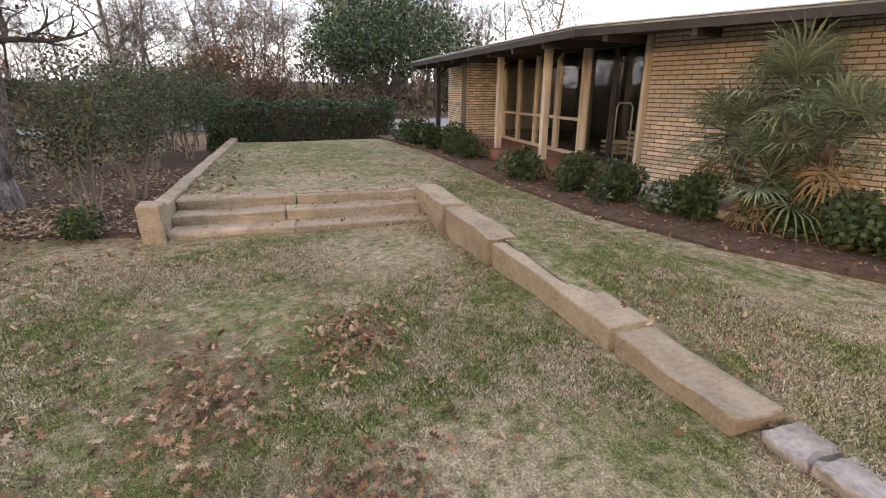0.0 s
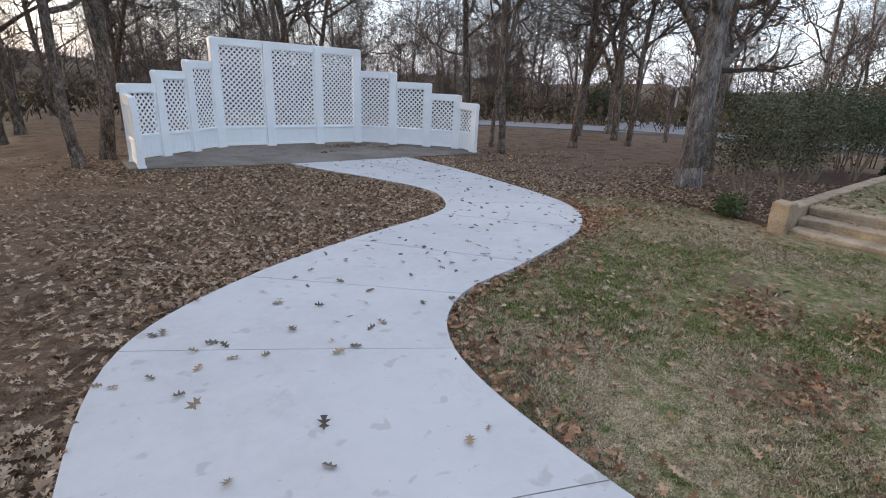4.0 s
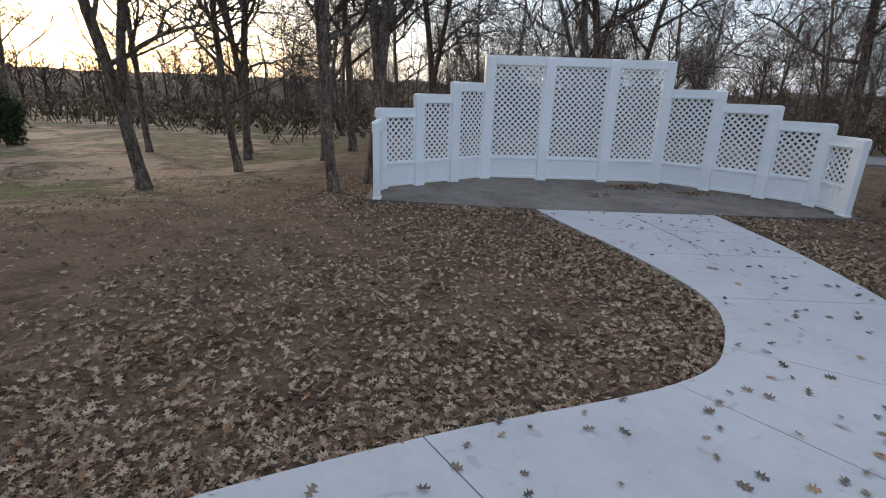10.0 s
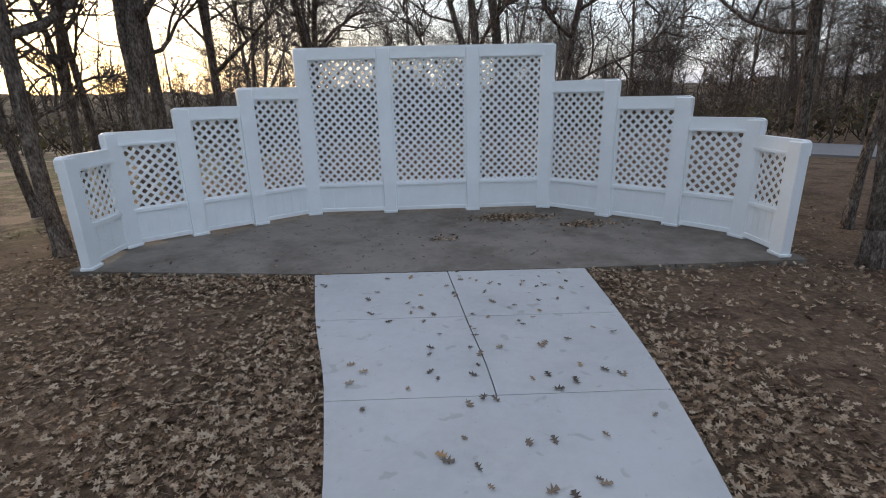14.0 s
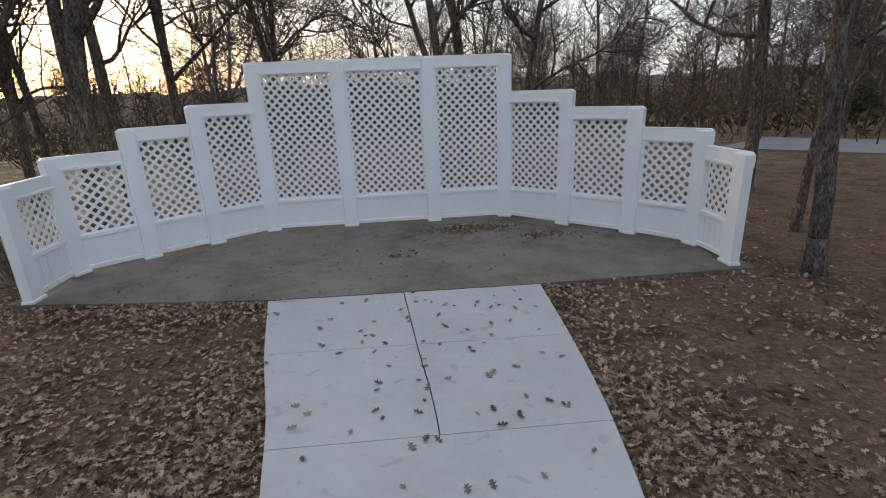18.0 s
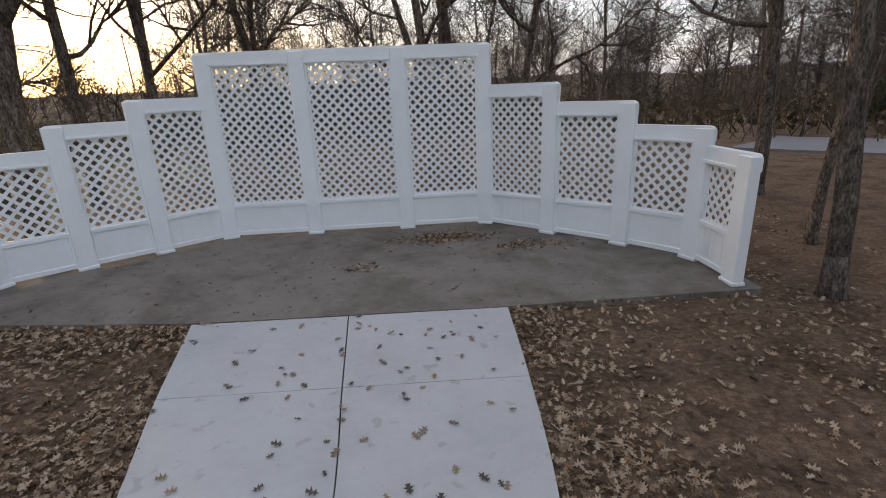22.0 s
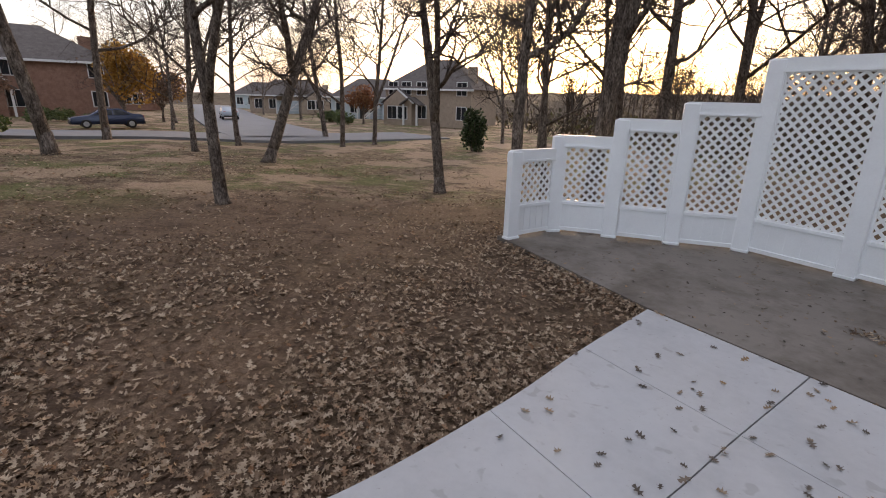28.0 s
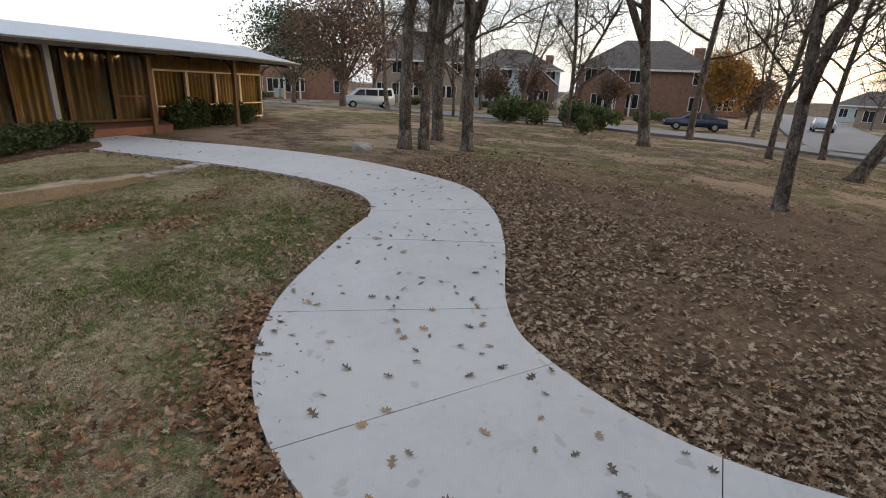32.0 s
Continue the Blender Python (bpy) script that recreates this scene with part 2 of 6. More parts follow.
M["stone"] = varied("limestone", [(0.25, (0.17, 0.135, 0.095)), (0.5, (0.34, 0.27, 0.185)), (0.75, (0.48, 0.40, 0.29))], 3.0, 28, 0.9, 0.8, 0.03, 0.2, obj=0.10)
M["flag"] = varied("flagstone", [(0.3, (0.14, 0.12, 0.10)), (0.5, (0.34, 0.30, 0.265)), (0.7, (0.52, 0.475, 0.43))], 4.0, 30, 0.9, 0.6, 0.02, 0.2, obj=0.2)
M["bark"] = varied("bark", [(0.36, (0.045, 0.036, 0.03)), (0.5, (0.145, 0.116, 0.094)), (0.66, (0.33, 0.28, 0.235))], 9, 36, 0.95, 1.0, 0.06, 0.1, stretch=(1, 1, 0.42))
M["twig"] = varied("twig_bark", [(0.3, (0.05, 0.04, 0.034)), (0.7, (0.12, 0.098, 0.082))], 6, 40, 0.95, 0.4, 0.01, 0.1)


def leaf_mat(name, stops, rough=0.7, trans=0.25, spec=0.25):
    def build(nt, b):
        src = nt.nodes.new("ShaderNodeNewGeometry").outputs["Random Per Island"]
        c = ramp(nt, src, stops)
        c = mix(nt, 0.35, c, mix(nt, 1.0, c, nz(nt, 50, 2, 0.6, place(nt)), "MULTIPLY"))
        col(nt, b, c)
        out = nt.nodes["Material Output"]
        tr = nt.nodes.new("ShaderNodeBsdfTranslucent")
        nt.links.new(c, tr.inputs[0])
        ms = nt.nodes.new("ShaderNodeMixShader")
        ms.inputs[0].default_value = trans
        nt.links.new(b.outputs[0], ms.inputs[1])
        nt.links.new(tr.outputs[0], ms.inputs[2])
        nt.links.new(ms.outputs[0], out.inputs[0])
    return material(name, build, rough, spec=spec)


M["litter"] = leaf_mat("fallen_leaves", [(0.0, (0.07, 0.042, 0.026)), (0.3, (0.20, 0.132, 0.082)), (0.6, (0.37, 0.265, 0.172)), (0.86, (0.60, 0.475, 0.335)), (1.0, (0.30, 0.16, 0.08))], 0.8, 0.1)
M["lawnleaf"] = leaf_mat("lawn_leaves", [(0.0, (0.10, 0.05, 0.028)), (0.4, (0.27, 0.145, 0.078)), (0.75, (0.42, 0.25, 0.14)), (1.0, (0.58, 0.42, 0.27))], 0.8, 0.1)
M["darkleaf"] = leaf_mat("wet_leaves", [(0.0, (0.09, 0.075, 0.06)), (0.5, (0.19, 0.155, 0.125)), (0.8, (0.33, 0.25, 0.17)), (1.0, (0.42, 0.27, 0.14))], 0.8, 0.05)
def blade_build(nt, b):
    p = place(nt)
    src = nt.nodes.new("ShaderNodeNewGeometry").outputs["Random Per Island"]
    dry = ramp(nt, src, [(0.0, (0.05, 0.036, 0.022)), (0.3, (0.19, 0.145, 0.09)), (0.65, (0.42, 0.345, 0.225)), (1.0, (0.74, 0.65, 0.48))])
    green = ramp(nt, src, [(0.0, (0.03, 0.042, 0.012)), (0.5, (0.12, 0.16, 0.034)), (0.8, (0.23, 0.265, 0.075)), (1.0, (0.52, 0.46, 0.24))])
    patch = lawn_patch(nt, p)
    col(nt, b, mix(nt, patch, dry, green))


M["grass"] = material("grass_blades", blade_build, 0.8, spec=0.2)
M["shrub"] = leaf_mat("shrub_leaves", [(0.0, (0.03, 0.05, 0.018)), (0.6, (0.075, 0.115, 0.04)), (1.0, (0.13, 0.17, 0.06))], 0.5, 0.2, 0.4)
M["bush"] = leaf_mat("bush_leaves", [(0.0, (0.045, 0.065, 0.02)), (0.6, (0.11, 0.15, 0.048)), (1.0, (0.20, 0.235, 0.085))], 0.5, 0.25, 0.4)
M["evergreen"] = leaf_mat("evergreen_leaves", [(0.0, (0.026, 0.04, 0.018)), (0.6, (0.065, 0.095, 0.038)), (1.0, (0.125, 0.165, 0.07))], 0.55, 0.2, 0.35)
M["olive"] = leaf_mat("olive_leaves", [(0.0, (0.045, 0.054, 0.03)), (0.6, (0.105, 0.122, 0.066)), (1.0, (0.20, 0.17, 0.09))], 0.6, 0.25)
M["russet"] = leaf_mat("russet_leaves", [(0.0, (0.12, 0.045, 0.02)), (0.6, (0.26, 0.11, 0.05)), (1.0, (0.34, 0.19, 0.09))], 0.7, 0.3)
M["rustpale"] = leaf_mat("faded_rust_leaves", [(0.0, (0.11, 0.07, 0.05)), (0.6, (0.21, 0.135, 0.095)), (1.0, (0.27, 0.18, 0.13))], 0.7, 0.3)
M["golden"] = leaf_mat("golden_leaves", [(0.0, (0.30, 0.14, 0.03)), (0.6, (0.46, 0.25, 0.05)), (1.0, (0.52, 0.33, 0.10))], 0.7, 0.35)
M["palm"] = leaf_mat("palm_fronds", [(0.0, (0.11, 0.135, 0.07)), (0.6, (0.21, 0.25, 0.13)), (1.0, (0.33, 0.35, 0.21))], 0.5, 0.2, 0.4)
M["deadfrond"] = leaf_mat("dead_fronds", [(0.0, (0.22, 0.14, 0.06)), (1.0, (0.38, 0.28, 0.14))], 0.8, 0.2)
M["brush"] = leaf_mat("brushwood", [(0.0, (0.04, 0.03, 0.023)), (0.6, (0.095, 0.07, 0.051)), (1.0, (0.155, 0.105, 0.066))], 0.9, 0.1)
M["oakbark"] = varied("oak_bark", [(0.36, (0.05, 0.042, 0.036)), (0.5, (0.20, 0.175, 0.155)), (0.64, (0.42, 0.385, 0.35))], 9, 40, 0.95, 1.0, 0.06, 0.1, stretch=(1, 1, 0.36))
M["soilbed"] = varied("bare_soil_bed", [(0.3, (0.05, 0.034, 0.026)), (0.5, (0.10, 0.07, 0.052)), (0.75, (0.17, 0.125, 0.095))], 5, 40, 0.95, 1.0, 0.03, 0.1)
M["stem"] = varied("smooth_stem", [(0.3, (0.15, 0.12, 0.095)), (0.7, (0.27, 0.225, 0.18))], 6, 40, 0.8, 0.2, 0.005, 0.2)
M["farwood"] = varied("far_wood", [(0.3, (0.06, 0.048, 0.038)), (0.5, (0.135, 0.108, 0.08)), (0.7, (0.23, 0.18, 0.125))], 0.25, 1.6, 0.95, 1.0, 1.0, 0.05)
M["thicket"] = leaf_mat("thicket_leaves", [(0.0, (0.05, 0.043, 0.028)), (0.5, (0.115, 0.095, 0.055)), (0.8, (0.17, 0.125, 0.07)), (1.0, (0.16, 0.16, 0.06))], 0.9, 0.1)
M["brick"] = varied("tan_brick", [(0.25, (0.42, 0.33, 0.235)), (0.5, (0.62, 0.515, 0.385)), (0.75, (0.76, 0.68, 0.55))], 6, 60, 0.9, 0.4, 0.006, 0.2, obj=0.28)
M["mortar"] = varied("mortar", [(0.3, (0.10, 0.078, 0.058)), (0.7, (0.17, 0.135, 0.10))], 8, 70, 0.95, 0.3, 0.004, 0.1)
M["cream"] = varied("cream_paint", [(0.3, (0.48, 0.40, 0.29)), (0.7, (0.60, 0.52, 0.40))], 3, 50, 0.6, 0.1, 0.003, 0.3)
M["brownwood"] = varied("stained_wood", [(0.3, (0.09, 0.05, 0.025)), (0.5, (0.17, 0.10, 0.05)), (0.75, (0.26, 0.165, 0.085))], 5, 40, 0.7, 0.3, 0.006, 0.3, stretch=(8, 8, 0.6))
M["darktrim"] = varied("dark_trim", [(0.3, (0.025, 0.022, 0.02)), (0.7, (0.06, 0.052, 0.045))], 4, 40, 0.6, 0.1, 0.003, 0.3)
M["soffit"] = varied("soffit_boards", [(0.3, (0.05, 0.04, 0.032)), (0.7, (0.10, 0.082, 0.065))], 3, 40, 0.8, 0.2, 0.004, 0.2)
M["roofmetal"] = varied("pale_roof", [(0.3, (0.34, 0.37, 0.40)), (0.7, (0.48, 0.51, 0.54))], 1.5, 30, 0.5, 0.1, 0.004, 0.4)
M["redfloor"] = varied("red_patio", [(0.3, (0.17, 0.075, 0.05)), (0.7, (0.27, 0.13, 0.09))], 3, 40, 0.8, 0.2, 0.004, 0.2)
M["plaster"] = varied("white_plaster", [(0.3, (0.66, 0.66, 0.65)), (0.7, (0.78, 0.78, 0.77))], 2, 40, 0.8, 0.1, 0.003, 0.2)
M["curtain"] = varied("gold_drapes", [(0.3, (0.11, 0.065, 0.025)), (0.5, (0.21, 0.135, 0.052)), (0.75, (0.33, 0.23, 0.10))], 2, 25, 0.9, 0.2, 0.004, 0.1, stretch=(6, 6, 0.3))
M["mulch"] = varied("mulch_bed", [(0.3, (0.045, 0.03, 0.022)), (0.5, (0.12, 0.08, 0.056)), (0.75, (0.25, 0.165, 0.115))], 7, 45, 0.95, 1.0, 0.03, 0.1)
# near-black colour stands in for the shade of the room behind the glass
M["dark"] = varied("room_shade", [(0.3, (0.02, 0.018, 0.016)), (0.7, (0.05, 0.045, 0.04))], 2, 20, 0.9, 0.1, 0.003, 0.1)
M["glass"] = glass("dark_glass")
def clear_build(nt, b):
    b.inputs["Base Color"].default_value = (0.8, 0.82, 0.8, 1)
    b.inputs["Transmission Weight"].default_value = 1.0
    b.inputs["IOR"].default_value = 1.45
M["pane"] = material("window_glass", clear_build, 0.02, 0.0, 0.5)
M["shingle"] = varied("roof_shingles", [(0.3, (0.075, 0.065, 0.06)), (0.7, (0.16, 0.14, 0.125))], 2, 12, 0.95, 0.5, 0.02, 0.1)
M["housebrick"] = varied("house_brick", [(0.3, (0.16, 0.085, 0.06)), (0.5, (0.24, 0.14, 0.10)), (0.75, (0.33, 0.21, 0.155))], 3, 18, 0.9, 0.4, 0.01, 0.15)
M["tanbrick"] = varied("house_tan_brick", [(0.3, (0.25, 0.19, 0.14)), (0.75, (0.42, 0.34, 0.26))], 3, 18, 0.9, 0.4, 0.01, 0.15)
M["siding"] = varied("pale_siding", [(0.3, (0.36, 0.42, 0.44)), (0.7, (0.48, 0.54, 0.56))], 2, 20, 0.8, 0.1, 0.004, 0.2)
M["trimwhite"] = varied("house_trim", [(0.3, (0.58, 0.57, 0.54)), (0.7, (0.70, 0.69, 0.66))], 2, 20, 0.7, 0.1, 0.003, 0.3)
M["fencewood"] = varied("fence_boards", [(0.3, (0.16, 0.09, 0.05)), (0.7, (0.30, 0.18, 0.10))], 3, 30, 0.9, 0.2, 0.005, 0.1, obj=0.2)
M["carwhite"] = varied("white_car_paint", [(0.3, (0.62, 0.66, 0.68)), (0.7, (0.68, 0.72, 0.74))], 1, 30, 0.25, 0.0, 0.001, 0.5)
M["carblue"] = varied("navy_car_paint", [(0.3, (0.012, 0.02, 0.05)), (0.7, (0.016, 0.028, 0.066))], 1, 30, 0.2, 0.0, 0.001, 0.6)
M["carsilver"] = varied("silver_car_paint", [(0.3, (0.36, 0.40, 0.43)), (0.7, (0.40, 0.44, 0.47))], 1, 30, 0.25, 0.0, 0.001, 0.6)
M["rubber"] = varied("tyre_rubber", [(0.3, (0.015, 0.015, 0.015)), (0.7, (0.03, 0.03, 0.03))], 5, 40, 0.9, 0.2, 0.003, 0.2)
M["chrome"] = varied("alloy", [(0.3, (0.45, 0.45, 0.46)), (0.7, (0.6, 0.6, 0.6))], 5, 40, 0.35, 0.0, 0.001, 0.5, metal=0.8)
M["metalgrey"] = varied("painted_metal", [(0.3, (0.20, 0.23, 0.22)), (0.7, (0.30, 0.33, 0.32))], 5, 40, 0.5, 0.1, 0.002, 0.4)
M["lampred"] = varied("red_lens", [(0.3, (0.30, 0.02, 0.02)), (0.7, (0.4, 0.03, 0.03))], 5, 40, 0.3, 0.0, 0.001, 0.5)
M["galv"] = varied("grey_paint_post", [(0.3, (0.30, 0.29, 0.27)), (0.7, (0.42, 0.40, 0.37))], 5, 40, 0.6, 0.1, 0.002, 0.3)


# ---------------------------------------------------------------- the lie of the land
def smooth01(v, a, b):
    t = min(max((v - a) / (b - a), 0.0), 1.0)
    return t * t * (3 - 2 * t)


def gz(x, y):
    """The height of paths and lawns at a place."""
    yy = min(max(y, -32.0), 45.0)
    z = -0.030 * (yy + 4.2) if yy < -4.2 else -0.020 * (yy + 4.2)
    z -= 0.42 * smooth01(-x, 5, 13) * smooth01(y, -9, 1)
    z += 0.28 * math.exp(-((x + 10) ** 2 + (y + 18) ** 2) / 50)
    z -= 0.10 * math.exp(-((x - 1.5) ** 2 + (y + 18.5) ** 2) / 6)
    z += 0.10 * math.exp(-((x + 29) ** 2 / 70 + (y + 28) ** 2 / 160))
    z -= 0.45 * smooth01(-x, 20, 42) * smooth01(-y, -4, 14)
    z -= 0.40 * smooth01(-x, 24, 35) * smooth01(-y, 18, 30)
    return z


def catmull(pts, n):
    """n steps between each two points of a smooth line through them."""
    p = [Vector(q) for q in pts]
    p = [2 * p[0] - p[1]] + p + [2 * p[-1] - p[-2]]
    out = []
    for i in range(1, len(p) - 2):
        for k in range(n):
            t = k / n
            a, b, c, d = p[i - 1], p[i], p[i + 1], p[i + 2]
            out.append(0.5 * ((2 * b) + (c - a) * t + (2 * a - 5 * b + 4 * c - d) * t * t + (3 * b - a - 3 * c + d) * t ** 3))
    return out + [p[-2]]


# both ends of each joint of the winding path, from the screen to the porch
JOINTS = [((-1.85, -4.18), (2.08, -4.32)), ((-1.5, -5.85), (1.95, -5.95)), ((-1.1, -7.5), (1.76, -7.55)), ((-0.87, -9.4), (1.35, -9.5)),
          ((-1.4, -10.7), (0.6, -12.0)), ((-2.2, -11.4), (-0.75, -13.35)), ((-4.2, -12.15), (-2.9, -14.15)), ((-5.8, -12.95), (-4.25, -14.55)),
          ((-7.05, -14.1), (-5.05, -15.4)), ((-7.5, -16.0), (-5.3, -16.9)), ((-7.55, -18.0), (-5.2, -18.6)), ((-7.2, -20.4), (-4.9, -20.6)), ((-6.8, -22.4), (-4.6, -22.5)), ((-6.5, -24.75), (-4.4, -24.6))]
STEPS = 8
LEFT = catmull([a for a, b in JOINTS], STEPS)
RIGHT = catmull([b for a, b in JOINTS], STEPS)
PATH_OUT = [(p.x, p.y) for p in LEFT] + [(p.x, p.y) for p in reversed(RIGHT)]


def inside(x, y, poly):
    if poly is PATH_OUT and (x > 2.2 or x < -7.7 or y > -4 or y < -25):
        return False
    hit, j = False, len(poly) - 1
    for i in range(len(poly)):
        (xi, yi), (xj, yj) = poly[i], poly[j]
        if (yi > y) != (yj > y) and x < (xj - xi) * (y - yi) / (yj - yi) + xi:
            hit = not hit
        j = i
    return hit


EDGES = np.array([(p.x, p.y) for p in LEFT] + [(p.x, p.y) for p in RIGHT])
RIGHT_XY = np.array([(p.x, p.y) for p in RIGHT])


def edge_gap(x, y):
    """How far a place is from the nearest edge of the path."""
    return float(((EDGES[:, 0] - x) ** 2 + (EDGES[:, 1] - y) ** 2).min()) ** 0.5


def right_edge_x(y):
    """The lawn's border along the path at a given y."""
    return float(RIGHT_XY[np.abs(RIGHT_XY[:, 1] - y).argmin(), 0])


def lawn_share(x, y):
    """1 on the mown lawn, 0 on bare woodland ground."""
    if y > -6 or x > 14:
        return 0.0
    side = max(smooth01(x - right_edge_x(y), -0.05, 0.1), 0) if y < -9 else 0.0
    bare = 1 - 0.85 * math.exp(-((x + 2.05) ** 2 + (y + 16.4) ** 2) / 0.16) - 0.8 * math.exp(-((x + 3.4) ** 2 + (y + 17.0) ** 2) / 0.10)
    return bare * side * smooth01(-y, 10.3 + 0.25 * max(x, 0), 12.0 + 0.3 * max(x, 0)) * (1 - smooth01(x, 1.5 + 0.5 * max(-y - 16, 0), 3.6 + 0.5 * max(-y - 16, 0)))


def dry_share(x, y):
    """1 on thin dry grass, 0 on bare soil and leaves."""
    far = smooth01(math.hypot(x + 2, y + 8), 7.5, 13)
    lot = smooth01(-x, 6.5, 10.5)
    return max(0.08, min(1.0, far * lot + 0.25 * smooth01(math.hypot(x, y), 14, 34)))


# ---------------------------------------------------------------- ground, path, slab, terrace
def set_attr(me, name, values):
    a = me.attributes.new(name, "FLOAT", "POINT")
    a.data.foreach_set("value", values)


def axis(lo, hi, step, far):
    vals = [lo + i * step for i in range(int((hi - lo) / step) + 1)]
    out, d = [], step
    edge = hi
    while edge < far:
        d *= 1.35
        edge += d
        out.append(edge)
    low, d, edge = [], step, lo
    while edge > -far:
        d *= 1.35
        edge -= d
        low.append(edge)
    return low[::-1] + vals + out


def build_ground():
    xs, ys = axis(-24, 16, 0.4, 900), axis(-27, 12, 0.4, 900)
    mb, lawn, dry = MB(), [], []
    for y in ys:
        for x in xs:
            z = gz(x, y) - 0.05 + 0.03 * noise.noise((x * 0.7, y * 0.7, 0)) + 0.12 * noise.noise((x * 0.12, y * 0.12, 3)) * smooth01(math.hypot(x + 1, y + 9), 12, 22)
            if inside(x, y, PATH_OUT) or (abs(x) < 5.8 and -4.7 < y < 0.6):
                z = gz(x, y) - 0.09
            mb.v.append((x, y, z))
            lawn.append(lawn_share(x, y))
            dry.append(dry_share(x, y))
    n = len(xs)
    for j in range(len(ys) - 1):
        for i in range(n - 1):
            a = j * n + i
            mb.f.append((a, a + 1, a + n + 1, a + n))
    ob = solid("ground", mb, M["ground"], "bare woodland ground with leaf litter, dry and green grass", "ground", "structure", True)
    set_attr(ob.data, "lawn", lawn)
    set_attr(ob.data, "dry", dry)


build_ground()
TERR, FLOOR = 0.66, 0.93


def build_terrace():
    mb = MB()
    for x0, x1, y0, y1 in ((-5.4, 2.9, -31.0, -19.12), (2.9, 16.0, -31.0, -15.3)):
        nx, ny = int((x1 - x0) / 0.35), int((y1 - y0) / 0.35)
        n0 = len(mb.v)
        for j in range(ny + 1):
            for i in range(nx + 1):
                x, y = x0 + (x1 - x0) * i / nx, y0 + (y1 - y0) * j / ny
                s = smooth01(x, -5.4, -3.3) * (1 - smooth01(x, 11, 16)) * max(smooth01(x, -3.3, -1.6), smooth01(-y, 19.1, 20.4))
                z = TERR * s + (gz(x, y) - 0.06) * (1 - s) + 0.02 * noise.noise((x * 0.8, y * 0.8, 1)) * s
                mb.v.append((x, y, z))
        for j in range(ny):
            for i in range(nx):
                a = n0 + j * (nx + 1) + i
                mb.f.append((a, a + 1, a + nx + 2, a + nx + 1))
    ob = solid("terrace_lawn", mb, M["ground"], "raised terrace of dry winter lawn before the building", "lawn", "structure", True)
    set_attr(ob.data, "lawn", [1.0] * len(ob.data.vertices))
    set_attr(ob.data, "dry", [1.0] * len(ob.data.vertices))


build_terrace()


def build_path():
    root = tagged(new("path"), "winding pale concrete path with tooled joints", "path", kind="structure")
    for s in range(len(JOINTS) - 1):
        strips = ((0.0, 0.492), (0.492, 1.0)) if s < 2 else ((0.0, 1.0),)
        for u0, u1 in strips:
            mb, rows, cols = MB(), STEPS + 1, 9
            top = []
            for i in range(rows):
                a, b = LEFT[s * STEPS + i], RIGHT[s * STEPS + i]
                if i == 0:
                    a, b = a.lerp(LEFT[s * STEPS + 1], 0.02), b.lerp(RIGHT[s * STEPS + 1], 0.02)
                if i == rows - 1:
                    a, b = a.lerp(LEFT[s * STEPS + i - 1], 0.02), b.lerp(RIGHT[s * STEPS + i - 1], 0.02)
                row = []
                for k in range(cols):
                    u = u0 + (u1 - u0) * k / (cols - 1)
                    u += 0.002 if (k == 0 and u0 > 0) else (-0.002 if (k == cols - 1 and u1 < 1) else 0)
                    p = a.lerp(b, u)
                    row.append(len(mb.v))
                    mb.v.append((p.x, p.y, gz(p.x, p.y)))
                top.append(row)
            for i in range(rows - 1):
                for k in range(cols - 1):
                    mb.f.append((top[i][k], top[i][k + 1], top[i + 1][k + 1], top[i + 1][k]))
            ring = top[0] + [r[-1] for r in top[1:]] + top[-1][-2::-1] + [r[0] for r in top[-2:0:-1]]
            n = len(mb.v)
            for q in ring:
                x, y, z = mb.v[q]
                mb.v.append((x, y, z - 0.11))
            for i in range(len(ring)):
                j = (i + 1) % len(ring)
                mb.f.append((ring[i], n + i, n + j, ring[j]))
            part("slab", mb, M["path"], root)


build_path()
POSTS = [(-5.46, -3.5), (-5.46, -2.33), (-4.55, -1.62), (-3.6, -0.95), (-2.63, -0.2), (-0.95, -0.21), (0.87, -0.22), (2.47, -0.22), (3.5, -1.19), (4.47, -2.12), (5.22, -3.02), (5.22, -4.05)]
slab_out = [(5.45, -4.3), (5.5, -3.0), (4.75, -1.8), (3.7, -0.8), (2.7, 0.15), (-2.8, 0.2), (-3.8, -0.5), (-4.75, -1.15), (-5.7, -2.0), (-5.72, -3.6), (-1.87, -4.14), (2.05, -4.29)]
solid("stage_slab", MB().prism(slab_out, -0.14, 0.0), M["slab"], "weathered grey concrete stage slab under the lattice screen", "slab", "structure")


